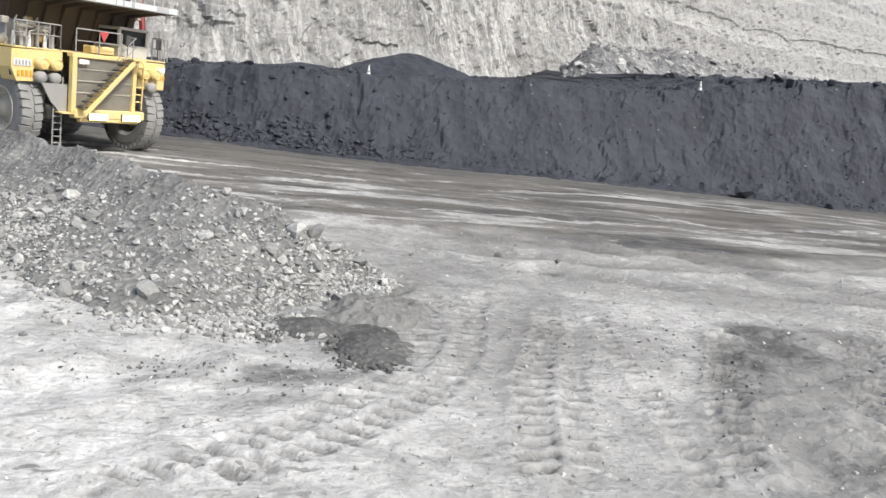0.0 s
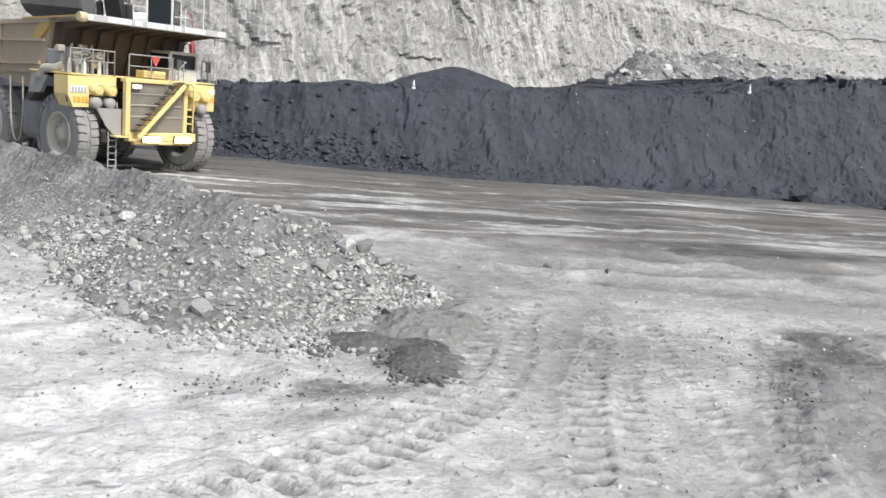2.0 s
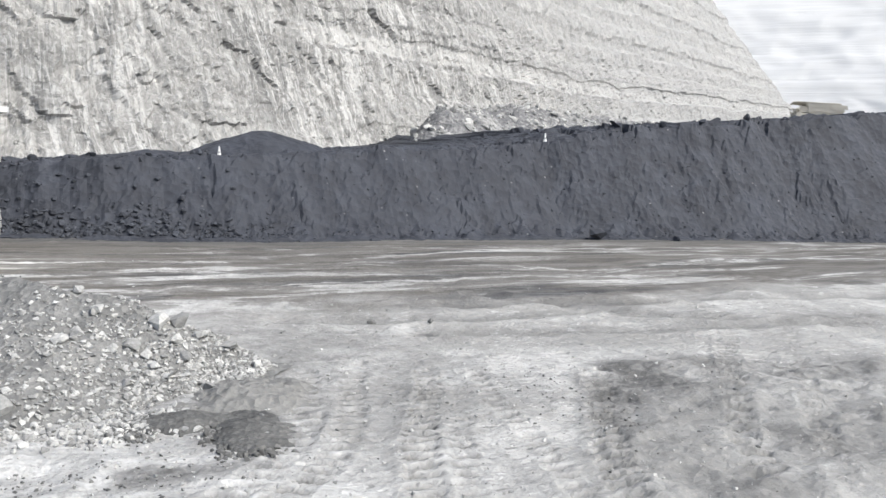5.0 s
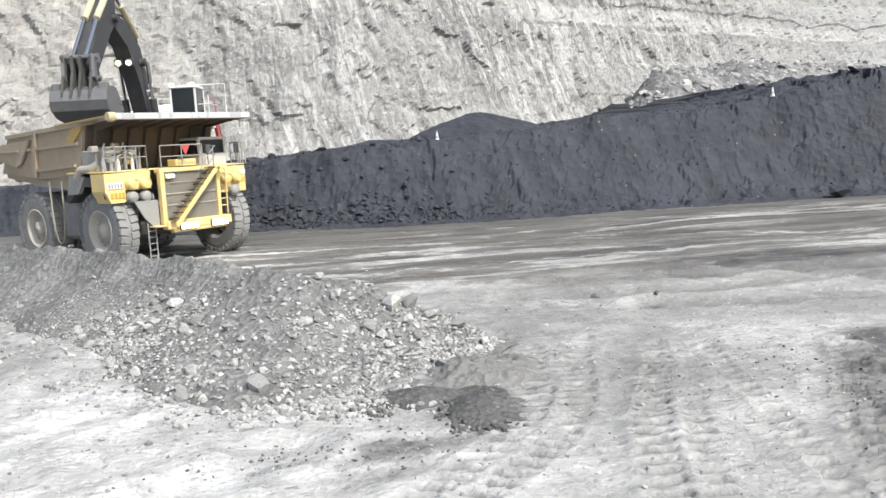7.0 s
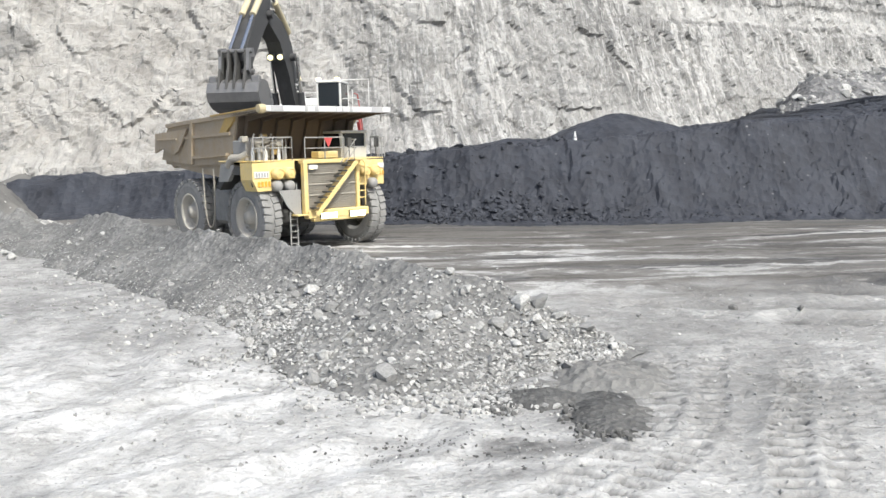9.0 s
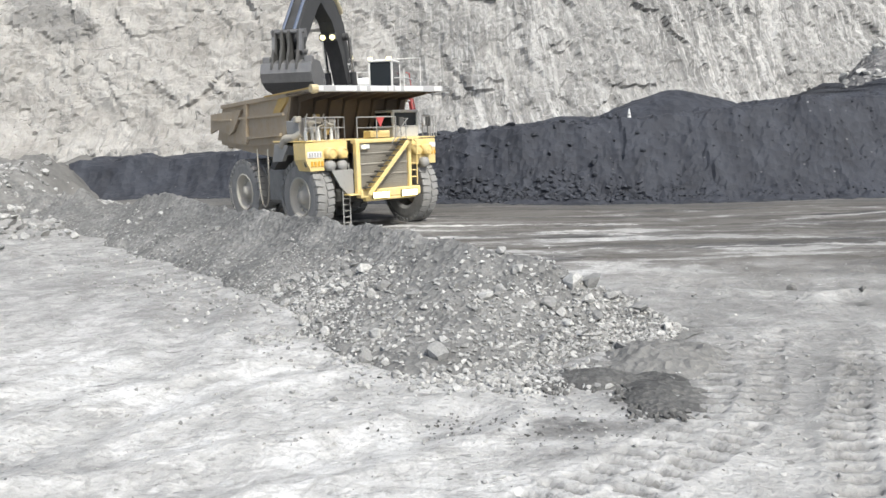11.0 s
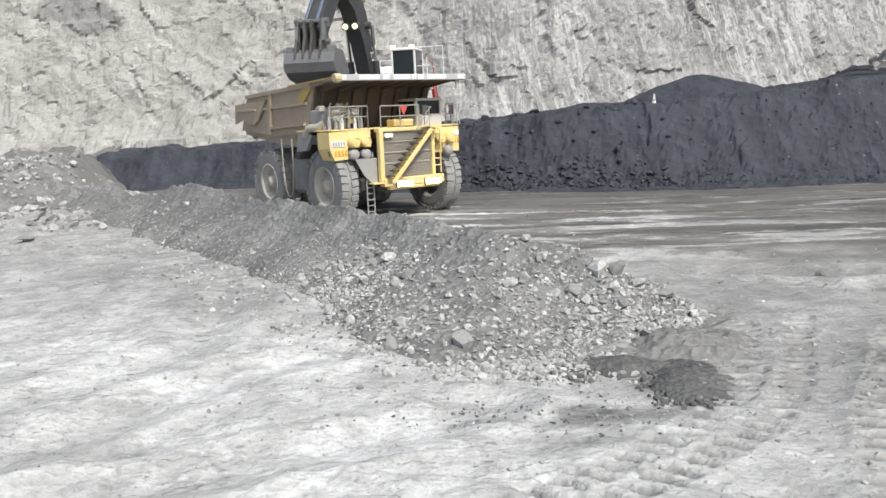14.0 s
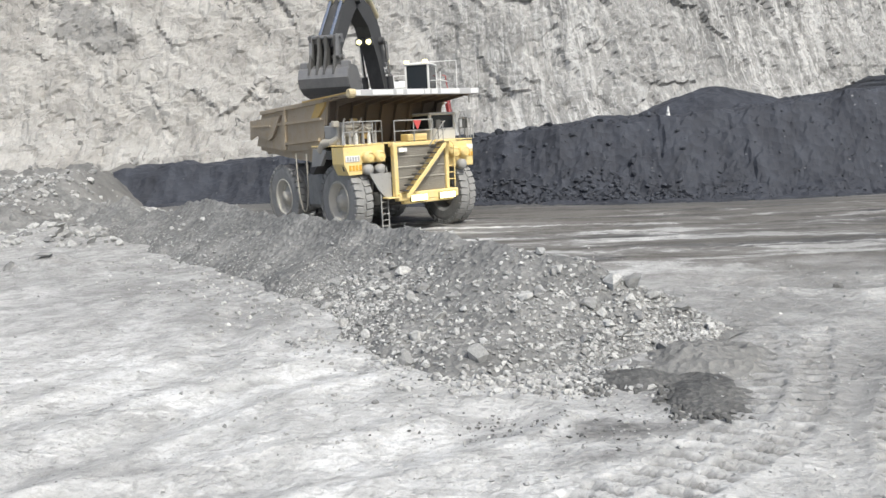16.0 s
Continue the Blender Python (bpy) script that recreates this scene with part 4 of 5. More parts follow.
        part("tread", box(B(), (p.x - 0.09, p.y - 0.02, p.z + 0.06), (0.42, 0.3, 0.05), 0.01), M_BLACK, stair)
    bm = pipe(B(), [(2.75, 0.1, 4.4), (2.75, 1.0, 5.5), (2.6, 1.25, 5.6), (2.2, 1.3, 5.6)], 0.025)
    pipe(bm, [(2.75, 0.4, 4.4), (2.75, 1.15, 5.2), (2.2, 1.3, 5.2)], 0.02)
    rod(bm, (2.75, 1.0, 4.6), (2.75, 1.0, 5.5), 0.025)
    part("stair_rail", bm, M_GREY, t)
    part("landing", box(B(), (2.45, 1.4, 4.6), (0.7, 0.7, 0.07), 0.01), M_YELLOW, t)
    # fender boxes
    right = part("fender_box", plate(B(), [(-3.1, 3.75), (-3.1, 3.2), (-3.85, 3.18), (-4.1, 3.75), (-4.1, 4.55), (-1.75, 4.6), (-1.75, 3.75)], 0.35, 1.5, "x"), M_YELLOW, t)
    part("number_panel", box(B(), (1.52, -3.62, 3.98), (0.03, 0.8, 0.3), 0.01), M_WHITE, right, "white panel with worn dark marks")
    bm = B()
    for i in range(5):
        box(bm, (1.54, -3.9 + i * 0.15, 3.98), (0.015, 0.08, 0.2), 0)
    part("marking", bm, M_BARGREY, right)
    for i in range(4):
        part("reflector", box(B(), (1.53, -3.78 + i * 0.19, 3.53), (0.03, 0.12, 0.26), 0.01), M_ORANGE, right)
    left = part("fender_box", box(B(), (0.95, 3.05, 3.88), (1.1, 1.6, 1.32), 0.04), M_YELLOW, t)
    part("number_panel", box(B(), (1.52, 3.62, 4.22), (0.03, 0.42, 0.26), 0.01), M_WHITE, left)
    for i in range(3):
        part("reflector", box(B(), (1.53, 3.42 + i * 0.17, 3.83), (0.03, 0.1, 0.22), 0.01), M_ORANGE, left)
    for y, z in ((-2.82, 4.02), (-2.17, 4.02), (2.45, 3.98), (3.1, 3.98)):
        c = part("air_cleaner", turned(B(), [(0.0, 0.62), (0.24, 0.62), (0.29, 0.55), (0.3, 0.0), (0.0, 0.0)], 28), M_YELLOW, t, "", True)
        c.rotation_euler = (0, 0, -math.pi / 2)
        c.location = (1.25, y, z)
        part("ring", turned(B(), [(0.19, 0.63), (0.215, 0.66), (0.24, 0.63)], 28), M_YELLOW, c)
    for y, z in ((-2.85, 3.42), (-2.17, 3.40), (2.95, 3.32)):
        c = part("dust_pot", turned(B(), [(0.0, 0.55), (0.2, 0.54), (0.27, 0.44), (0.28, 0.0), (0.0, 0.0)], 24), M_GREY, t, "grey rounded air cleaner pot", True)
        c.rotation_euler = (0, 0, -math.pi / 2)
        c.location = (1.3, y, z)
    part("mud_guard", plate(B(), [(-2.95, 3.2), (-1.72, 3.2), (-1.72, 2.0), (-1.95, 1.85), (-2.5, 2.4)], 1.84, 1.92, "x"), M_GREY, t, "grey steel guard beside the tyre")
    part("mud_guard", plate(B(), [(1.7, 3.1), (2.3, 3.1), (2.15, 2.1), (1.7, 1.9)], 1.25, 1.33, "x"), M_GREY, t)
    for z in (2.6, 2.95, 3.3):
        part("side_step", box(B(), (1.75, 2.05, z), (0.3, 0.4, 0.05), 0.01), M_YELLOW, t)
    for y in (1.85, 2.25):
        part("side_rail", pipe(B(), [(1.9, y, 2.2), (1.95, y, 4.4), (1.7, y, 4.55)], 0.035), M_YELLOW, t)
    # access ladder
    ladder = part("access_ladder", pipe(pipe(B(), [(1.8, -2.3, 0.45), (1.8, -2.3, 2.0), (1.75, -2.15, 3.5)], 0.035), [(1.8, -1.9, 0.45), (1.8, -1.9, 2.0), (1.75, -1.85, 3.5)], 0.035), M_GREY, t, "hanging grey ladder beside the bumper")
    for i in range(6):
        part("rung", rod(B(), (1.8, -2.3, 0.55 + i * 0.3), (1.8, -1.9, 0.55 + i * 0.3), 0.025, 8), M_GREY, ladder)
    part("step_platform", box(B(), (2.05, -1.75, 1.95), (0.6, 0.9, 0.08), 0.02), M_YELLOW, t)
    part("fender_liner", plate(B(), [(1.3, 3.4), (1.1, 3.95), (-0.9, 4.0), (-1.9, 3.2), (-2.3, 3.3), (-1.2, 4.3), (1.3, 4.5)], -4.05, -2.4), M_BLACK, t, "dark curved liner over the tyre")
    part("fender_liner", plate(B(), [(1.3, 3.4), (1.1, 3.95), (-0.9, 4.0), (-1.9, 3.2), (-2.3, 3.3), (-1.2, 4.3), (1.3, 4.5)], 2.4, 3.8), M_BLACK, t)
    # deck and what stands on it
    part("deck", box(B(), (-0.2, -0.1, 4.63), (3.4, 7.9, 0.08), 0.02), M_YELLOW, t)
    guard_rail(t, [(1.5, -4.0), (1.5, -1.85)], 4.65, 5.25, 5.75, 3)
    guard_rail(t, [(1.5, -1.85), (0.4, -1.85)], 4.65, 5.25, 5.75, 1)
    guard_rail(t, [(1.95, -1.4), (1.95, 0.95)], 4.65, 5.2, 5.72, 1)
    guard_rail(t, [(1.6, 3.5), (1.6, 3.85), (0.4, 3.85)], 4.65, 5.25, 5.75, 1)
    part("warning_triangle", plate(B(), [(-0.28, 5.7), (0.22, 5.7), (-0.03, 5.22)], 1.99, 2.02, "x"), M_RED, t, "red warning triangle on the handrail")
    part("battery_box", box(B(), (1.3, 0.2, 4.86), (0.7, 1.2, 0.36), 0.04), M_YELLOW, t)
    part("control_cabinet", box(box(B(), (-0.1, -3.2, 5.15), (1.3, 1.3, 1.0), 0.05), (-0.1, -3.2, 5.7), (0.9, 0.9, 0.16), 0.03), M_GREY, t, "dusty grey cabinet on the deck")
    for i in range(6):
        y = -3.9 + i * 0.36
        part("grease_bottle", rod(rod(B(), (1.25, y, 4.66), (1.25, y, 5.12), 0.085, 12), (1.25, y, 5.12), (1.25, y, 5.3), 0.05, 10, 0.02), M_WHITE if i % 2 == 0 else M_GREY, t, "upright cylinder on the deck edge")
    for i, (y, z, r) in enumerate(((-3.5, 5.5, 0.22), (-3.05, 5.62, 0.18), (-2.6, 5.35, 0.2), (-2.3, 5.5, 0.15))):
        part("valve_block", rod(box(B(), (0.9, y, z), (0.4, 0.34, 0.36), 0.06), (1.05, y - .2, z + .05), (1.05, y + .2, z + .05), r * 0.6, 12), M_PALEPIPE, t)
    for i, (x, y, z) in enumerate(((0.5, -3.9, 5.7), (0.6, -2.9, 5.75), (0.7, -2.2, 5.3), (1.0, -3.4, 5.2), (0.9, -2.5, 5.1))):
        part("relay_box", box(B(), (x, y, z), (0.3, 0.34, 0.3 + 0.08 * (i % 3)), 0.04), (M_PALEPIPE, M_BODYY, M_GREY)[i % 3], t)
    for y in (-3.7, -3.3, -2.75):
        part("standpipe", pipe(B(), [(0.8, y, 4.7), (0.85, y, 5.6), (0.95, y + 0.12, 5.95)], 0.04), M_PALEPIPE, t)
    part("hoses", pipe(pipe(B(), [(1.1, -3.8, 5.5), (1.2, -3.3, 5.85), (1.1, -2.9, 5.6), (1.0, -2.2, 5.55)], 0.035), [(1.2, -3.2, 5.3), (1.25, -2.7, 5.5), (1.2, -2.2, 5.2)], 0.035), M_PALEPIPE, t)
    part("intake_pipe", pipe(B(), [(-0.9, -4.05, 4.4), (-0.5, -4.05, 4.78), (0.1, -3.9, 4.8), (0.5, -3.7, 5.0)], 0.2, 12), M_PALEPIPE, t, "thick dusty pale pipe along the deck")
    part("side_fairing", plate(B(), [(-1.9, 3.6), (-0.9, 3.65), (-0.2, 4.45), (-1.6, 4.5)], -4.1, -3.9), M_GREY, t)
    # cab
    cab = part("cab", box(box(B(), (-0.25, 2.45, 4.95), (2.1, 1.65, 0.62), 0.05), (-0.25, 2.45, 6.02), (2.2, 1.75, 0.14), 0.05), M_CAB, t, "pale grey cab with dark windows under the canopy")
    for x in (-1.25, 0.75):
        for y in (1.67, 3.23):
            part("pillar", rod(B(), (x, y, 5.2), (x - 0.05, y, 6.0), 0.09, 8), M_CAB, cab)
    part("windscreen", box(B(), (0.74, 2.45, 5.6), (0.03, 1.48, 0.68), 0), M_GLASS, cab)
    for y in (1.68, 3.22):
        part("side_window", box(B(), (-0.25, y, 5.6), (1.9, 0.03, 0.68), 0), M_GLASS, cab)
    part("rear_window", box(B(), (-1.24, 2.45, 5.6), (0.03, 1.48, 0.68), 0), M_GLASS, cab)
    part("white_door", box(B(), (0.3, 3.26, 5.35), (0.7, 0.04, 1.1), 0.01), M_WHITE, cab)
    for y in (1.75, 3.5):
        m_ = part("mirror", box(B(), (1.35, y, 5.45), (0.1, 0.3, 0.5), 0.03), M_BLACK, t)
        part("mirror_arm", pipe(B(), [(1.3, y, 4.7), (1.3, y, 5.4)], 0.025), M_BLACK, m_)
    # dump body
    body = part("dump_body", plate(B(), [(-9.2, 4.5), (-6.0, 4.1), (-3.0, 3.82), (-1.75, 4.05), (-1.35, 4.5), (-1.6, 4.75), (-9.2, 5.0)], -3.5, 3.5), M_BODY, t, "mud-brown steel dump body")
    for s in (-1, 1):
        side = part("side_wall", plate(B(), [(-9.4, 4.75), (-5.5, 4.4), (-1.35, 4.5), (-0.75, 6.6), (-0.6, 6.98), (-1.6, 6.95), (-5.6, 6.76), (-8.4, 6.62)], s * 3.55 - .09, s * 3.55 + .09), M_BODY, body)
        part("top_rail", plate(B(), [(-8.4, 6.5), (-5.6, 6.62), (-1.6, 6.78), (1.9, 6.98), (1.9, 7.16), (-1.6, 6.98), (-5.6, 6.82), (-8.4, 6.7)], s * 3.62 - .16, s * 3.62 + .16), M_BODY, body)
        part("rail_cap", plate(B(), [(-3.0, 6.9), (1.9, 7.12), (1.9, 7.2), (-3.0, 6.98)], s * 3.62 - .2, s * 3.62 + .2), M_BODYY, body)
        for z, x0, x1 in ((5.85, -9.0, -1.2), (4.82, -6.0, -1.6)):
            part("side_rib", plate(B(), [(x0, z - .08), (x1, z + .1), (x1, z + .24), (x0, z + .06)], s * 3.64, s * 3.78), M_BODY, body)
        part("gusset", plate(B(), [(-2.3, 6.0), (-1.55, 6.05), (-0.75, 6.62), (-0.6, 6.95), (-1.4, 6.95)], s * 3.64, s * 3.76), M_BODYY, body, "worn yellow gusset")
        part("rib_post", plate(B(), [(-5.9, 4.5), (-5.45, 4.5), (-5.1, 6.75), (-5.35, 6.75)], s * 3.64, s * 3.8), M_BODY, body)
        tail = part("tail_panel", plate(B(), [(-9.9, 5.12), (-9.75, 6.2), (-5.75, 6.38), (-6.9, 5.2), (-7.4, 5.05), (-9.0, 5.35)], s * 3.7, s * 3.82), M_BODY, body, "flared mud-brown tail panel")
        part("tail_rib", box(B(), (-8.2, s * 3.85, 5.85), (2.4, 0.08, 0.1), 0.01), M_BODY, tail)
        part("pivot_ear", plate(B(), [(-8.9, 4.1), (-8.0, 4.0), (-7.2, 4.3), (-7.6, 4.8), (-9.3, 4.8)], s * 1.5 - .15, s * 1.5 + .15), M_BODY, body)
        part("hoist_cylinder", rod(rod(B(), (-3.2, s * 1.5, 2.2), (-3.6, s * 1.5, 4.2), 0.26, 14), (-3.6, s * 1.5, 4.0), (-3.7, s * 1.5, 4.5), 0.16, 12), M_GREY, t)
    for i in range(6):
        part("floor_rib", plate(B(), [(-8.6 + i * 1.15, 4.3), (-8.3 + i * 1.15, 4.25), (-8.3 + i * 1.15, 4.6), (-8.6 + i * 1.15, 4.6)], -3.4, 3.4), M_BODY, body)
    part("front_wall", plate(B(), [(-1.75, 4.5), (-1.35, 4.5), (-0.6, 6.6), (-0.55, 6.95), (-0.9, 6.95)], -3.5, 3.5), M_INNER, body, "dark brown front wall under the canopy")
    for i in range(8):
        y = -3.1 + i * 0.88
        part("wall_rib", plate(B(), [(-1.34, 4.5), (-1.18, 4.5), (-0.35, 6.6), (1.9, 6.86), (1.9, 6.94), (-0.56, 6.86)], y - .06, y + .06), M_INNER, body)
    canopy = part("canopy", plate(B(), [(-0.75, 6.86), (2.2, 6.94), (2.2, 7.06), (-0.75, 7.0)], -3.78, 3.78), M_INNER, body, "wide flat canopy over cab and deck")
    edge = part("canopy_edge", box(B(), (2.26, -0.05, 7.1), (0.1, 7.75, 0.3), 0.02), M_EDGE, canopy, "grey canopy edge with worn white lettering blocks")
    for a, b in ((0.01, 0.065), (0.153, 0.305), (0.33, 0.38), (0.41, 0.54), (0.55, 0.588), (0.602, 0.65), (0.675, 0.83), (0.925, 0.985)):
        part("lettering_bar", box(B(), (2.315, -3.92 + 7.75 * (a + b) / 2, 7.11), (0.012, 7.75 * (b - a), 0.23), 0.004), M_WHITE, edge)
    part("knuckle", rod(box(B(), (2.15, -3.85, 7.08), (0.4, 0.32, 0.42), 0.08), (2.2, -4.05, 7.1), (2.2, -3.7, 7.1), 0.2, 10), M_BODYP, body, "pale worn corner casting")
    part("hanging_bracket", box(B(), (2.1, 3.3, 6.75), (0.08, 0.1, 0.5), 0.01), M_GREY, body)
    # the load
    g = np.linspace(0, 1, 26)
    LX, LY = np.meshgrid(-8.6 + 7.6 * g, -3.4 + 6.8 * g)
    LZ = 5.6 + 0.85 * np.sin(np.pi * (LX + 8.6) / 7.6) * np.cos(LY / 3.6) + 0.18 * fbm(LX, LY, 1.2, 3)
    load = sheet("coal_load", np.dstack([LX, LY, LZ]), M_COAL)
    load.parent = t
    load["label"] = "heaped black coal in the body"
    return t


TRUCK_POSE = pose(-6.944, 44.31, 0.0, 0, 0, -47.84)
truck = haul_truck()
truck.matrix_world = TRUCK_POSE


# ---- excavator ----
def excavator():
    """x forward, y to its left, z up from the bench."""
    t = new("excavator")
    tagged(t, "large white excavator, black boom, bucket raised over the truck", "excavator")
    for s in (-1, 1):
        track = part("crawler", plate(B(), [(-3.6, 0.5), (-3.2, 0.1), (3.2, 0.1), (3.6, 0.5), (3.6, 0.9), (3.2, 1.35), (-3.2, 1.35), (-3.6, 0.9)], s * 2.3 - .4, s * 2.3 + .4), M_BLACK, t)
        for i in range(22):
            for z in (0.05, 1.38):
                part("track_shoe", box(B(), (-3.2 + i * 0.305, s * 2.3, z), (0.26, 1.0, 0.09), 0.02), M_BLACK, track)
    part("undercarriage", rod(box(B(), (0, 0, 0.95), (3.2, 3.8, 0.7), 0.1), (0, 0, 1.2), (0, 0, 1.75), 1.5, 28), M_BLACK, t)
    house = part("house", box(box(B(), (-1.6, 0, 2.0), (7.6, 4.9, 0.5), 0.06), (-2.9, 0, 3.3), (4.6, 4.9, 2.1), 0.12), M_WHITE, t, "dusty white engine house")
    part("counterweight", plate(B(), [(-5.2, 1.6), (-6.2, 1.9), (-6.4, 2.6), (-6.3, 3.7), (-5.2, 3.9)], -2.4, 2.4), M_WHITE, house)
    part("exhaust", rod(rod(B(), (-3.4, -1.0, 4.3), (-3.4, -1.0, 5.1), 0.16, 12), (-3.9, -0.6, 4.3), (-3.9, -0.6, 5.0), 0.16, 12), M_BLACK, house)
    part("hood", plate(B(), [(-4.8, 4.3), (-1.2, 4.3), (-1.6, 4.75), (-4.4, 4.8)], -1.6, 1.2), M_WHITE, house)
    for k in range(5):
        part("louvre", box(B(), (-3.2, 2.47, 2.7 + k * 0.3), (2.2, 0.05, 0.16), 0.01), M_GREY, house)
    bm = B()
    for (a, b) in (((-5.0, 2.35), (0.2, 2.35)), ((-5.0, -2.35), (0.2, -2.35)), ((-5.0, -2.35), (-5.0, 2.35))):
        for z in (4.95, 5.4):
            rod(bm, (*a, z), (*b, z), 0.03, 8)
        for i in range(5):
            f = i / 4
            rod(bm, (a[0] + (b[0] - a[0]) * f, a[1] + (b[1] - a[1]) * f, 4.3), (a[0] + (b[0] - a[0]) * f, a[1] + (b[1] - a[1]) * f, 5.4), 0.03, 8)
    part("handrail", bm, M_WHITE, t)
    part("boarding_stair", plate(B(), [(-2.6, 1.2), (-2.0, 1.2), (-0.6, 3.9), (-1.2, 3.9)], 3.9, 4.1), M_RED, t, "faded red boarding stair")
    part("boarding_stair_rail", pipe(pipe(B(), [(-2.4, 4.1, 2.2), (-0.8, 4.1, 4.9), (0.2, 4.1, 4.9)], 0.04), [(-1.2, 4.0, 3.9), (0.4, 4.0, 3.9)], 0.08), M_RED, t)
    part("walkway", box(B(), (-0.6, 3.2, 2.9), (3.6, 1.7, 0.12), 0.02), M_WHITE, t)
    # cab
    cab = part("cab", box(box(B(), (1.9, 2.9, 3.4), (2.4, 1.75, 0.8), 0.06), (1.9, 2.9, 2.6), (2.4, 1.75, 1.2), 0.05), M_WHITE, t, "white operator cab with dark windows")
    part("cab_roof", box(B(), (1.9, 2.9, 5.6), (2.5, 1.8, 0.16), 0.06), M_WHITE, cab)
    for x in (0.78, 3.02):
        for y in (2.08, 3.72):
            part("pillar", box(B(), (x, y, 4.65), (0.14, 0.14, 1.9), 0.02), M_WHITE, cab)
    part("windscreen", box(B(), (3.05, 2.9, 4.65), (0.03, 1.5, 1.75), 0), M_GLASS, cab)
    for y in (2.05, 3.75):
        part("side_window", box(B(), (1.9, y, 4.7), (2.0, 0.03, 1.6), 0), M_GLASS, cab)
    part("rear_panel", box(B(), (0.72, 2.9, 4.65), (0.06, 1.5, 1.75), 0.01), M_WHITE, cab)
    for y in (2.2, 3.55):
        part("roof_lamp", box(B(), (3.1, y, 5.78), (0.16, 0.36, 0.2), 0.04), M_LAMP_SOFT, cab, "lit roof lamp")
    part("roof_rail", pipe(pipe(B(), [(1.0, 2.1, 5.85), (1.0, 5.4, 5.85)], 0.04), [(1.0, 5.35, 3.8), (1.0, 5.35, 5.85)], 0.03), M_WHITE, cab)
    part("platform_rail", pipe(pipe(B(), [(3.0, 3.9, 4.4), (3.0, 4.6, 4.4), (0.4, 4.6, 4.4)], 0.035), [(3.0, 4.6, 2.95), (3.0, 4.6, 5.0)], 0.035), M_WHITE, t)
    # boom: a swept box section
    boom = part("boom", plate(B(), [(1.2, 2.3), (2.0, 2.2), (2.9, 3.4), (4.4, 6.0), (6.2, 8.1), (8.4, 9.1), (8.8, 9.5), (8.5, 9.95), (7.9, 9.95), (5.4, 9.5), (3.6, 8.3), (2.0, 5.2), (1.0, 2.9)], -0.5, 0.5), M_BOOM, t, "black curved boom")
    for x, z in ((8.45, 9.55), (3.9, 7.3)):
        part("boom_pin", rod(B(), (x, -0.85, z), (x, 0.85, z), 0.26, 16), M_BOOM, boom)
    for s in (-1, 1):
        fig = bpy.data.curves.new("fleet_number", "FONT")
        fig.body, fig.size, fig.extrude = "27", 1.15, 0.008
        ob = new("fleet_number", fig)
        fig.materials.append(M_WHITE)
        ob.parent = boom
        ob.matrix_local = Matrix.Translation((2.3 if s < 0 else 3.2, s * 0.515, 4.4 if s < 0 else 5.6)) @ Matrix.Rotation(math.pi if s > 0 else 0, 4, "Z") @ Matrix.Rotation(math.pi / 2, 4, "X") @ Matrix.Rotation(radians(58) if s < 0 else radians(-58), 4, "Z")
        ob["label"] = "white painted fleet number"
        cyl = part("boom_cylinder", rod(B(), (2.6, s * 0.95, 1.9), (3.3, s * 0.95, 4.9), 0.24, 16), M_BOOM, t)
        part("piston_rod", rod(B(), (3.3, s * 0.95, 4.9), (3.9, s * 0.95, 7.3), 0.13, 14), M_CHROME, cyl, "bright steel piston rod")
        lamp = part("boom_lamp", box(B(), (5.62, s * 0.34, 7.15), (0.4, 0.56, 0.5), 0.08), M_BOOM, boom)
        part("lamp_lens", rod(B(), (5.81, s * 0.34, 7.12), (5.86, s * 0.34, 7.1), 0.19, 16), M_LAMP_SOFT, lamp, "glowing work lamp")
        arm_c = part("arm_cylinder", rod(B(), (3.9, s * 0.4, 9.0), (6.6, s * 0.4, 10.6), 0.22, 14), M_CREAM, t, "cream arm cylinder on the boom")
        part("piston_rod", rod(B(), (6.6, s * 0.4, 10.6), (8.0, s * 0.4, 11.3), 0.12, 12), M_CHROME, arm_c)
        bkt_c = part("bucket_cylinder", rod(B(), (8.6, s * 0.35, 11.1), (10.9, s * 0.35, 9.2), 0.2, 14), M_CREAM, t, "cream bucket cylinder on the arm")
        part("piston_rod", rod(B(), (10.9, s * 0.35, 9.2), (13.2, s * 0.35, 6.85), 0.11, 12), M_CHROME, bkt_c)
    part("hoses", pipe(pipe(B(), [(3.0, 0.2, 8.2), (3.6, 0.2, 9.6), (4.6, 0.2, 9.9), (6.4, 0.2, 10.1)], 0.06), [(2.9, -0.2, 8.0), (3.4, -0.2, 9.4), (4.6, -0.2, 9.75)], 0.06), M_HOSE, boom)
    part("arm", plate(B(), [(7.7, 11.2), (8.3, 11.5), (9.1, 10.8), (12.7, 7.0), (13.0, 6.2), (12.6, 5.5), (12.2, 5.7), (9.2, 8.5), (8.1, 9.3)], -0.5, 0.5), M_BOOM, t, "black stick arm")
    # bucket: the back shell curls from the pin down to the teeth
    shell = [(12.6, 5.1), (13.4, 5.1), (13.95, 4.85), (14.15, 4.3), (13.95, 3.75), (13.3, 3.35), (12.3, 3.15), (11.3, 3.15)]
    inner = [(11.3, 3.23), (12.3, 3.25), (13.2, 3.45), (13.8, 3.83), (13.98, 4.3), (13.82, 4.75), (13.35, 4.97), (12.6, 4.97)]
    bucket = part("bucket", plate(B(), shell + inner, -1.55, 1.55), M_BUCKET, t, "worn grey steel bucket full of coal")
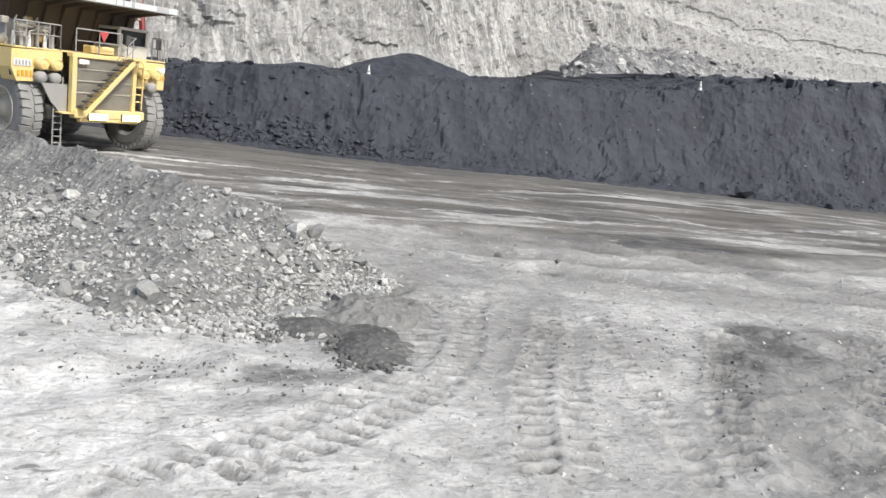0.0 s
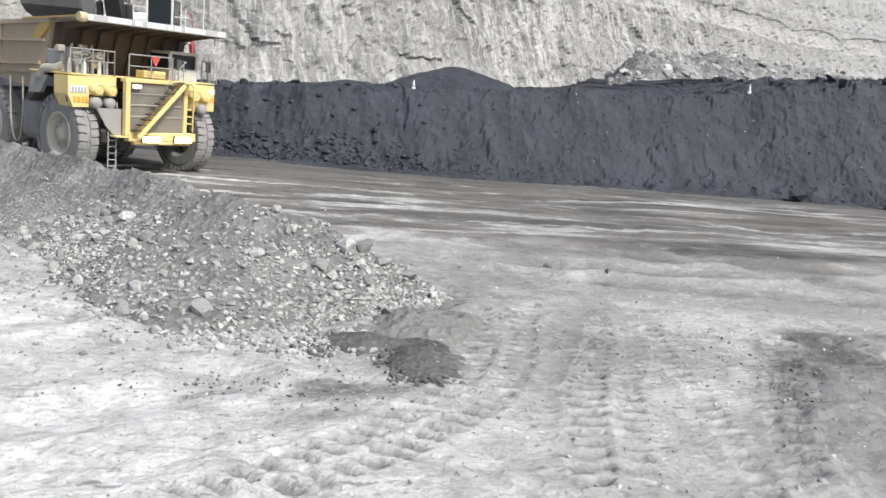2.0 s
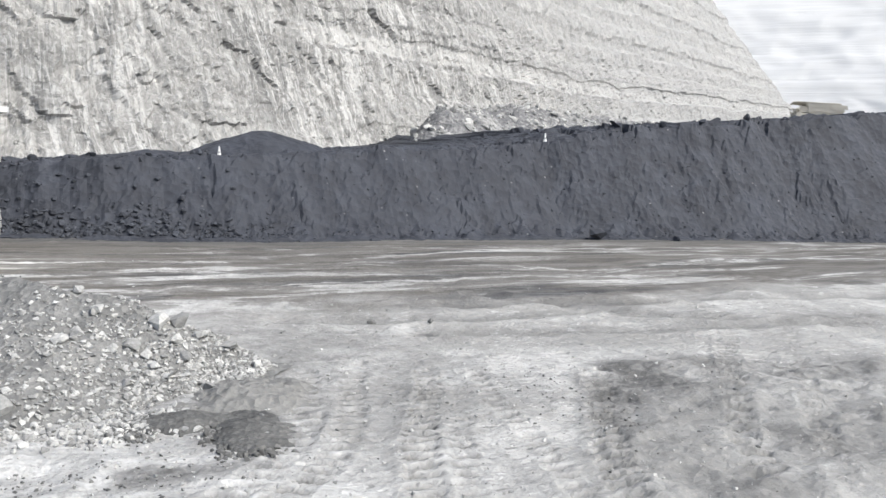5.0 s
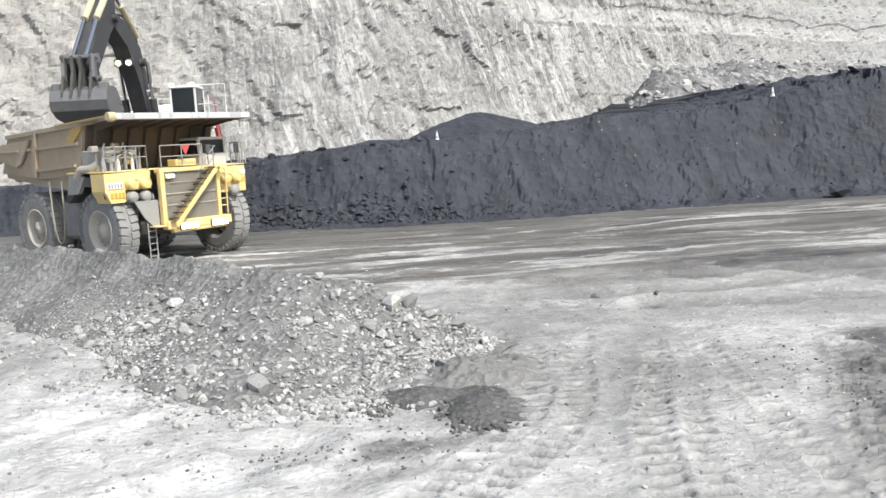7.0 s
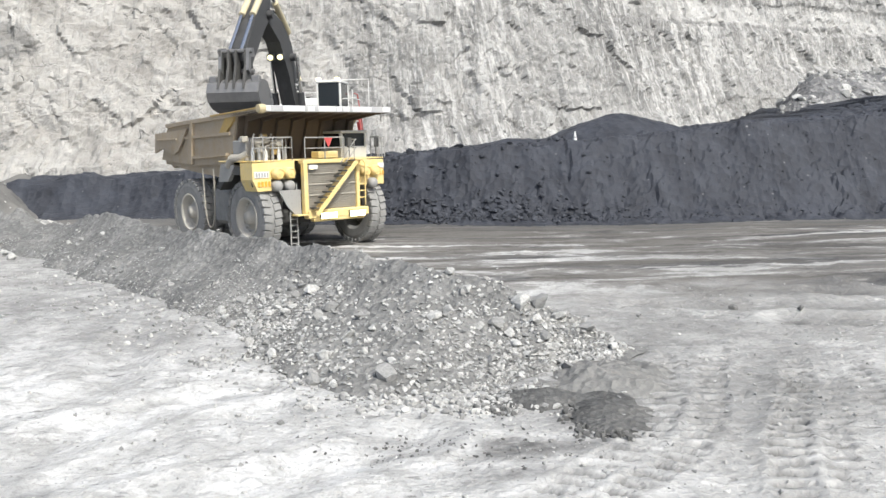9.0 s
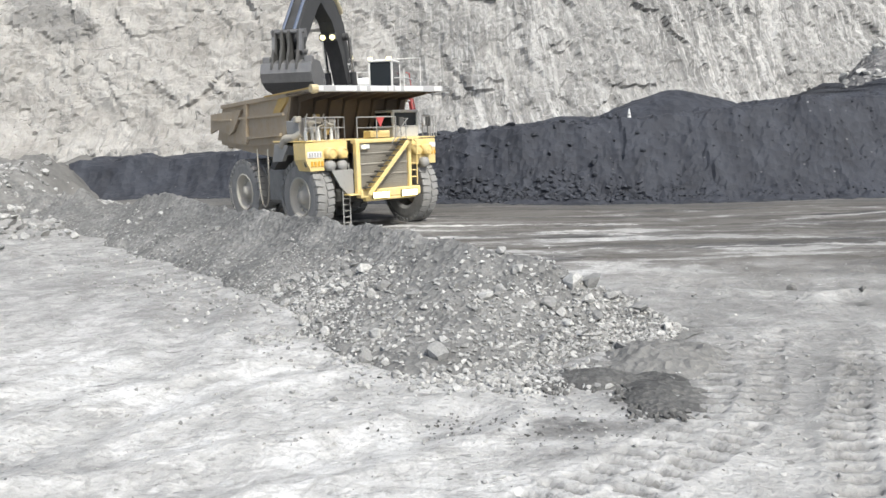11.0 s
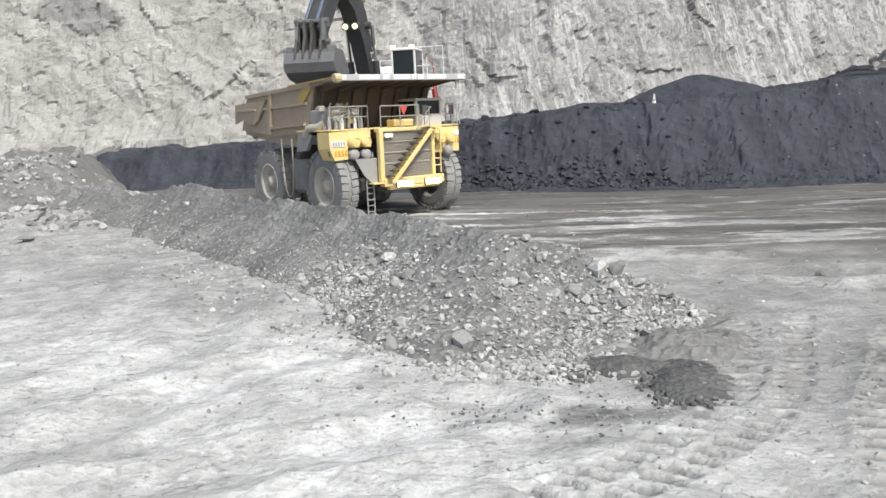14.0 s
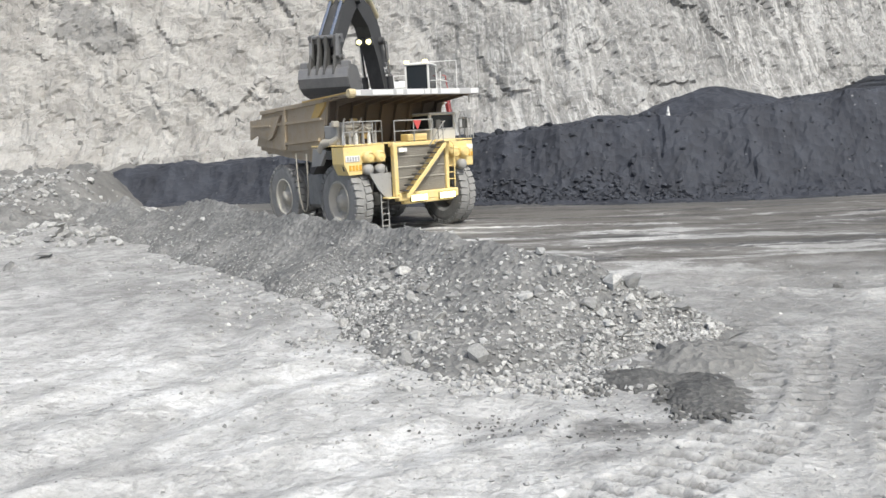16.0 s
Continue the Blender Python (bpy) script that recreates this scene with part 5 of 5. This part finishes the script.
    for s in (-1, 1):
        part("cheek", plate(B(), [(12.4, 5.05), (13.4, 5.05), (13.9, 4.82), (14.1, 4.3), (13.9, 3.78), (13.3, 3.4), (12.3, 3.2), (11.4, 3.2), (11.6, 4.2)], s * 1.55 - .05, s * 1.55 + .05), M_BUCKET, bucket)
        part("corner_block", box(B(), (13.5, s * 1.3, 5.05), (0.5, 0.5, 0.5), 0.06), M_BUCKET, bucket)
        part("bucket_link", plate(B(), [(12.5, 6.5), (12.7, 7.0), (13.5, 6.9), (13.7, 5.6), (13.35, 5.4), (13.2, 6.4)], s * 0.85 - .09, s * 0.85 + .09), M_BUCKET, t)
        for k in range(3):
            part("side_cutter", box(B(), (11.6 + k * 0.14, s * 1.62, 3.4 + k * 0.42), (0.3, 0.08, 0.3), 0.03), M_BUCKET, bucket)
    for y in (-0.85, -0.35, 0.1, 0.7):
        part("bucket_ear", plate(B(), [(12.3, 5.0), (12.5, 6.2), (13.1, 6.9), (13.55, 6.8), (13.6, 5.9), (14.0, 5.0), (14.18, 4.5), (14.0, 4.75), (13.4, 5.08)], y - .07, y + .07), M_BLACK, bucket, "dark steel bucket ear")
    part("link_pin", rod(rod(B(), (13.3, -1.05, 6.75), (13.3, 1.05, 6.75), 0.13, 12), (12.75, -0.95, 5.6), (12.75, 0.95, 5.6), 0.15, 12), M_BUCKET, bucket)
    for i in range(6):
        y = -1.35 + i * 0.54
        part("tooth", plate(B(), [(11.5, 3.1), (11.5, 3.32), (11.2, 3.3), (10.75, 3.17), (11.2, 3.08)], y - .13, y + .13), M_BUCKET, bucket)
    g = np.linspace(0, 1, 16)
    LX, LY = np.meshgrid(11.6 + 2.2 * g, -1.45 + 2.9 * g)
    LZ = 3.9 + 0.6 * (LX - 11.6) / 2.2 + 0.4 * np.sin(np.pi * (LX - 11.6) / 2.2) * np.cos(LY / 1.7) + 0.15 * fbm(LX, LY, 0.8, 3)
    coal = sheet("bucket_coal", np.dstack([LX, LY, LZ]), M_COAL)
    coal.parent = t
    coal["label"] = "black coal in the bucket"
    return t


EX_POSE = pose(-10.35, 64.5, 4.25, 0, 0, math.degrees(math.atan2(-13.5, -1.75)))
exc = excavator()
exc.matrix_world = EX_POSE


# ---- cones on the bench crest ----
def traffic_cone(x, y, z):
    c = new("traffic_cone")
    tagged(c, "white traffic cone standing on the coal crest", "cone", group="cones on the bench")
    part("base", box(B(), (0, 0, 0.03), (0.44, 0.44, 0.06), 0.02), M_WHITE, c)
    part("cone_body", rod(B(), (0, 0, 0.06), (0, 0, 0.8), 0.17, 20, 0.035), M_WHITE, c)
    part("band", rod(B(), (0, 0, 0.3), (0, 0, 0.42), 0.128, 20, 0.106), M_BARGREY, c, "dull grey band")
    c.location = (x, y, z)
    return c


for x, y in ((9.65, 61.3), (35.75, 60.9)):
    traffic_cone(x, y, float(bench_height(np.array([x]), np.array([y]))[0]) - 0.02)

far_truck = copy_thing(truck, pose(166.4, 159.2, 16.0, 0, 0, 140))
tagged(far_truck, "haul truck far off on the ramp, coloured pale for haze", "truck")
# the far truck's materials are swapped for paler ones that carry the haze
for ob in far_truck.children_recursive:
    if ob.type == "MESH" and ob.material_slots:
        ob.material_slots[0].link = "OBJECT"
        ob.material_slots[0].material = M_HAZED_TRUCK if "tyre" not in ob.name else M_RUBBER


# ---- rubble windrow ----
cx_, cy_, cz_ = (np.array(c, float) for c in zip(*CREST))
cs = np.concatenate([[0], np.cumsum(np.hypot(np.diff(cx_), np.diff(cy_)))])


def windrow_point(s, v):
    """s along the crest; v across, -1 at the camera's foot, 0 at the crest, 1 at the far foot."""
    x, y, h = (np.interp(s, cs, c) for c in (cx_, cy_, cz_))
    dx = np.interp(s + 1.5, cs, cx_) - np.interp(s - 1.5, cs, cx_)
    dy = np.interp(s + 1.5, cs, cy_) - np.interp(s - 1.5, cs, cy_)
    ln = np.hypot(dx, dy) + 1e-6
    # to the west of the crest, where the camera stands
    ox, oy = -dy / ln, dx / ln
    near = np.interp(s, [0, 1.5, 2.5, 4.3, 6, 8, 11, 20, 40, 60], [1.0, 2.2, 3.5, 4.9, 4.7, 4.3, 3.6, 3.3, 3.4, 2.0]) * (1 + 0.2 * fbm(s, s * 0 + 4, 1.9, 4, 0.6))
    off = np.where(v < 0, -v * near, -v * np.interp(s, [0, 3, 8, 60], [1.0, 2.0, 2.8, 2.8]))
    px, py = x + ox * off, y + oy * off
    a = np.abs(v)
    prof = np.clip(1 - a, 0, 1) ** 0.95 * (1 - 0.18 * np.sin(np.pi * np.clip(a, 0, 1)))
    h = h * (1 + 0.1 * fbm(s, s * 0 + 8, 2.2, 3))
    z = h * prof + np.clip(1.15 - a, 0, 1) * (0.2 * fbm(px, py, 1.3, 4, 0.6) + 0.06 * fbm(px, py + 30, 0.35, 2)) * np.minimum(1, h)
    base = floor_height(px, py)
    return px, py, base + np.where(a > 1, -0.15, z)


SS, VW = np.meshgrid(np.concatenate([np.arange(0, 22, 0.11), np.arange(22, cs[-1], 0.2)]), np.linspace(-1.06, 1.06, 90))
BX, BY, BZ = windrow_point(SS, VW)
berm = tagged(sheet("rubble_windrow", np.dstack([BX, BY, BZ]), M_BERM), "grey windrow of crushed rock and broken stones", "rubble windrow")


def stone_mesh(seed, size=1.0, flat=0.7):
    """An angular broken stone: the hull of a few scattered corners."""
    r = random.Random(seed)
    bm = B()
    sx, sy = r.uniform(0.8, 1.25), r.uniform(0.6, 0.95)
    for _ in range(15):
        d = Vector((r.gauss(0, 1), r.gauss(0, 1), r.gauss(0, 1))).normalized() * r.uniform(0.4, 0.56)
        d = Vector((max(-.44, min(.44, d.x)), max(-.44, min(.44, d.y)), max(-.44, min(.44, d.z))))
        bm.verts.new((d.x * sx * size, d.y * sy * size, d.z * flat * size))
    hull = bmesh.ops.convex_hull(bm, input=bm.verts)
    bmesh.ops.delete(bm, geom=[v for v in hull["geom_interior"] if isinstance(v, bmesh.types.BMVert)], context="VERTS")
    bmesh.ops.recalc_face_normals(bm, faces=bm.faces)
    me = bpy.data.meshes.new("stone")
    bm.to_mesh(me)
    bm.free()
    return me


def scatter(name, places, mats, shapes, parent=None):
    """Many stones in one mesh: places of (x, y, z, size, seed)."""
    V, F, base = [], [], 0
    geo = [(np.array([v.co[:] for v in m.vertices]), [tuple(p.vertices) for p in m.polygons]) for m in shapes]
    for x, y, z, size, seed in places:
        r = random.Random(seed)
        co, fs = geo[r.randrange(len(geo))]
        m = np.array(Euler((r.uniform(-.6, .6), r.uniform(-.6, .6), r.uniform(0, 6.28))).to_matrix())
        co = co @ m.T * size + (x, y, z)
        V.extend(map(tuple, co))
        F.extend(tuple(i + base for i in f) for f in fs)
        base += len(co)
    return solid(name, V, F, mats, parent)


def small_stone_mesh(seed):
    r = random.Random(seed)
    bm = B()
    for _ in range(9):
        d = Vector((r.gauss(0, 1), r.gauss(0, 1), r.gauss(0, 1))).normalized() * r.uniform(0.4, 0.55)
        bm.verts.new((d.x, d.y * 0.8, d.z * 0.65))
    hull = bmesh.ops.convex_hull(bm, input=bm.verts)
    bmesh.ops.delete(bm, geom=[v for v in hull["geom_interior"] if isinstance(v, bmesh.types.BMVert)], context="VERTS")
    bmesh.ops.recalc_face_normals(bm, faces=bm.faces)
    me = bpy.data.meshes.new("chip")
    bm.to_mesh(me)
    bm.free()
    return me


STONES = [stone_mesh(k, 1.0, random.Random(k + 50).uniform(0.5, 0.85)) for k in range(12)]
CHIPS = [small_stone_mesh(k) for k in range(10)]
for me in STONES:
    me.materials.append(M_STONE)
R = random.Random(11)


def on_windrow(s, v):
    p = windrow_point(np.array([s]), np.array([v]))
    return tuple(float(c[0]) for c in p)


# stones that show one by one lie thickest at the east end of the windrow
for i in range(300):
    s = 12.0 * R.random() ** 0.8 + 0.4 if i < 215 else R.uniform(8, 34)
    v = -R.random() ** (0.75 if s < 6 else 0.5) if R.random() < 0.88 else R.uniform(0, 0.3)
    x, y, z = on_windrow(s, v)
    size = R.choice((0.13, 0.17, 0.2, 0.25, 0.32, 0.42)) * (1.0 if s < 12 else 0.8)
    ob = new("stone", STONES[R.randrange(12)])
    ob.parent = berm
    ob.matrix_world = Matrix.LocRotScale((x, y, z + size * 0.08), Euler((R.uniform(-.7, .7), R.uniform(-.7, .7), R.uniform(0, 6.3))), (size,) * 3)
# the largest blocks
for s, v, size, k in ((0.5, -0.2, 0.4, 3), (1.3, -0.1, 0.6, 5), (3.2, -0.3, 0.6, 1), (7.2, -0.45, 0.6, 7), (2.4, 0.0, 0.6, 2), (2.9, -0.08, 0.6, 6), (1.9, -0.1, 0.5, 9), (8.2, -0.97, 0.42, 4), (4.4, -0.35, 0.5, 8), (5.0, 0.0, 0.45, 10), (9.4, -0.4, 0.55, 0), (5.5, -0.8, 0.5, 11), (4.2, -0.85, 0.55, 2)):
    x, y, z = on_windrow(s, v)
    ob = new("stone", STONES[k])
    ob.parent = berm
    ob.matrix_world = Matrix.LocRotScale((x, y, z + size * 0.1), Euler((R.uniform(-.4, .4), R.uniform(-.5, .5), R.uniform(0, 6.3))), (size,) * 3)
chips = []
while len(chips) < 10000:
    i = len(chips)
    s = R.uniform(0.2, 15) if i % 5 else R.uniform(12, 40)
    v = -R.random() ** (0.85 if s < 6 else 0.5) * 1.05 if R.random() < 0.88 else R.uniform(0, .4)
    if float(value_noise(np.array(s / 1.1 + v), np.array(v * 2.4 + 3.0))) < R.uniform(0.25, 0.8) - 0.25 * (s < 4):
        if R.random() < 0.7:
            continue
    chips.append((s, v, R.choice((0.04, 0.06, 0.08, 0.11, 0.15, 0.2) if s < 11 else (0.04, 0.05, 0.07, 0.1)), i))
sv = np.array([(c[0], c[1]) for c in chips])
qx, qy, qz = windrow_point(sv[:, 0], sv[:, 1])
ob = scatter("gravel", [(qx[i], qy[i], qz[i] + 0.01, c[2], c[3]) for i, c in enumerate(chips)], M_STONE, CHIPS, berm)
ob["kind"] = "stuff"

# dark dirt in front of the windrow's end; its tone also stands in for bank shade
spill = heap("dirt_spill", 3.15, 15.95, -0.06, 0.85, 1.8, 0.14, M_DARK, 0.035, 0.14, 3.0, -0.12)
tagged(spill, "dark dirt and painted bank shade before the windrow", "dirt heap")
# dark sheet laid where the bank is in shade
arm = heap("dirt_spill", 2.05, 16.85, -0.06, 1.25, 0.62, 0.16, M_DARK, 0.035, 0.2, 2.4, -0.2)
tagged(arm, "thin dark tongue standing in for bank shade under the windrow end", "dirt heap")
skirt = heap("dirt_skirt", 3.6, 18.3, -0.06, 1.7, 1.6, 0.26, M_GREYDIRT, 0.05, 0.34, 1.5, 0.2)
tagged(skirt, "grey trodden dirt round the windrow end", "dirt heap")


def strewn(name, label, mat, shapes, spots, n, sizes, seed, kind="stuff"):
    r = random.Random(seed)
    pts = []
    for i in range(n):
        cx, cy, ex, ey = spots[r.randrange(len(spots))]
        x, y = r.gauss(cx, ex), r.gauss(cy, ey)
        pts.append((x, y, r.choice(sizes), i + seed))
    xs, ys = np.array([p[0] for p in pts]), np.array([p[1] for p in pts])
    zs = floor_height(xs, ys)
    return tagged(scatter(name, [(xs[i], ys[i], zs[i] + p[2] * 0.12, p[2], p[3]) for i, p in enumerate(pts)], mat, shapes), label, "stones", kind=kind)


strewn("strewn_stones", "pale stones strewn on the pit floor", M_STONE, CHIPS, [(-1, 16, 5, 3), (4, 16, 5, 5), (-14, 26, 7, 8), (10, 20, 9, 6), (-22, 42, 6, 7)], 2200, (0.03, 0.04, 0.06, 0.09, 0.13), 21)
strewn("strewn_clods", "dark dirt clods on the pit floor", M_CLOD, CHIPS, [(1.2, 13.9, 1.2, 0.5), (-0.8, 14.4, 0.8, 0.4), (12, 14.5, 2.5, 2.5), (10.2, 15.5, 0.6, 1.6)], 330, (0.03, 0.04, 0.05, 0.07, 0.1), 22)
strewn("spill_clods", "dark lumpy clods along the spilled dirt", M_CLOD, STONES, [(2.9, 14.5, 0.3, 0.13), (2.5, 15.6, 0.14, 0.5), (2.1, 16.5, 0.3, 0.3), (1.5, 17.1, 0.35, 0.22), (1.0, 16.4, 0.2, 0.25), (2.3, 17.3, 0.5, 0.2)], 420, (0.05, 0.07, 0.1, 0.14, 0.19), 41)
strewn("fine_grit", "fine grit and crumbs on the pit floor", M_STONE, CHIPS, [(5, 14, 4, 4), (-3, 14, 5, 3), (9, 14, 3, 4), (-9, 20, 5, 5)], 2200, (0.025, 0.03, 0.04, 0.06), 42)
strewn("windrow_spall", "broken stones shed along the windrow foot", M_STONE, STONES, [(-0.3, 17.4, 1.1, 0.6), (-2.4, 18.9, 1.0, 0.6), (-4.6, 21.0, 1.2, 0.8), (-7.6, 24.6, 1.3, 1.2), (-11, 29, 1.5, 1.8), (-15, 35, 2, 2.4), (0.7, 16.5, 0.5, 0.4), (1.1, 16.9, 0.6, 0.35), (-1.2, 17.2, 0.9, 0.6), (1.9, 17.3, 0.5, 0.3)], 2000, (0.05, 0.07, 0.1, 0.15, 0.21), 43)
strewn("toe_rocks", "rocks tumbled at the foot of the western slope", M_STONE, STONES, [(-29, 57, 2.5, 2.5), (-26, 46, 2.5, 2.5), (-23, 51, 2, 2), (-36, 58, 3, 4), (-40, 62, 4, 3)], 1700, (0.15, 0.2, 0.3, 0.45, 0.7), 23)

# lumps fallen from the coal face
r = random.Random(31)
lx = np.array([r.uniform(-14, 75) if i % 4 else r.uniform(-6, 14) for i in range(2600)])
lv = np.array([r.uniform(-0.6, 7.5) if i % 2 else abs(r.gauss(0, 0.8)) - 0.5 for i in range(2600)])
ly = np.interp(lx, bx_, by_) + lv
lz = np.maximum(bench_height(lx, ly), floor_height(lx, ly))
tagged(scatter("coal_lumps", [(lx[i], ly[i], lz[i], r.choice((0.15, 0.2, 0.3, 0.45, 0.6) if lx[i] < 10 else (0.1, 0.12, 0.16, 0.24)), i) for i in range(2600)], M_COALLUMP, STONES), "coal lumps on the bench face", "coal", kind="stuff")


# blocks on the fallen rubble under the wall
r = random.Random(51)
pts = []
for i in range(2400):
    a, b = r.randrange(4, 56), r.randrange(8, 230)
    pts.append((RUB_X[a, b], RUB_Y[a, b], RUB_Z[a, b], r.choice((0.25, 0.3, 0.4, 0.5, 0.7, 1.0)) * (1 + RUB_Y[a, b] / 200), i))
ob = scatter("rubble_blocks", pts, M_STONE, STONES, fallen)
ob["kind"] = "stuff"


def boulder(x, y, size, mesh, mat, label, lift=0.1, flat=1.0, turn=0.0):
    """One broken rock that stands by itself on the floor."""
    me = STONES[mesh].copy()
    me.materials.clear()
    me.materials.append(mat)
    ob = tagged(new("boulder", me), label, "rock", group="loose boulders")
    z = float(floor_height(np.array([x]), np.array([y]))[0])
    ob.matrix_world = Matrix.LocRotScale((x, y, z + size * lift), Euler((0.1, -0.1, turn)), (size, size * 0.8, size * flat))


boulder(8.9, 25.7, 0.38, 3, M_CLOD, "dark angular rock on the pale floor", 0.2, 1.2, 0.4)
boulder(10.6, 24.8, 0.28, 6, M_CLOD, "small dark rock on the pale floor", 0.15, 0.9, 1.1)
boulder(36.0, 53.2, 2.3, 1, M_COALLUMP, "flat dark slab at the foot of the coal face", 0.2, 0.6, 0.2)
boulder(42.0, 51.3, 1.3, 4, M_COALLUMP, "dark coal block at the foot of the face", 0.1, 0.6, 0.9)
boulder(-20.9, 34.0, 0.8, 5, M_STONE, "pale broken rock on a low mound", 0.2, 0.8, 0.3)
boulder(-21.8, 34.6, 0.6, 9, M_STONE, "pale broken rock on a low mound", 0.2, 0.8, 1.3)
boulder(-25.6, 51.0, 1.1, 2, M_STONE, "grey broken rock on the rubble mound", 0.25, 0.8, 0.8)
boulder(-27.2, 52.6, 0.9, 7, M_STONE, "grey broken rock on the rubble mound", 0.25, 0.8, 2.2)
boulder(-29.8, 56.2, 1.3, 10, M_STONE, "grey broken rock on the rubble mound", 0.2, 0.7, 1.7)


# rubble mounds tipped along the western slope
for x, y, z, ex, ey, h, turn in ((-26.3, 51.6, 0.4, 2.6, 1.9, 1.2, 0.4), (-29.8, 56.3, 0.2, 3.2, 2.2, 1.3, 0.2), (-33.2, 51.2, 0.2, 3.2, 1.8, 0.9, 0.5), (-35.5, 58.5, 1.2, 4.2, 2.2, 1.3, 0.1), (-40.5, 63.5, 2.2, 5.0, 2.5, 1.1, 0.0), (-21.2, 34.2, 0.1, 2.6, 1.5, 0.55, 0.3)):
    tagged(heap("rubble_mound", x, y, z - 0.2, ex, ey, h, M_BERM, 0.16, 0.75, 1.3, turn), "rough grey mound of tipped rubble", "rubble mound", group="mounds on the western slope")

# loose blocks along the crest of the coal bench
for x, size, k, turn in ((42.2, 1.3, 5, 0.4), (46.5, 0.9, 2, 1.2), (50.4, 1.0, 8, 2.0), (39.0, 0.7, 9, 0.7), (54.6, 1.1, 3, 1.6), (-2.2, 0.7, 6, 0.3), (1.4, 0.6, 11, 1.9)):
    y = float(np.interp(x, bx_, by_) + 0.8 * np.interp(x, bx_, bz_)) + 0.9
    me = STONES[k].copy()
    me.materials.clear()
    me.materials.append(M_COALLUMP)
    ob = tagged(new("coal_block", me), "angular black coal block on the bench crest", "coal block", group="blocks on the bench crest")
    ob.matrix_world = Matrix.LocRotScale((x, y, float(bench_height(np.array([x]), np.array([y]))[0]) + size * 0.12), Euler((0.3, 0.2, turn)), (size, size, size))
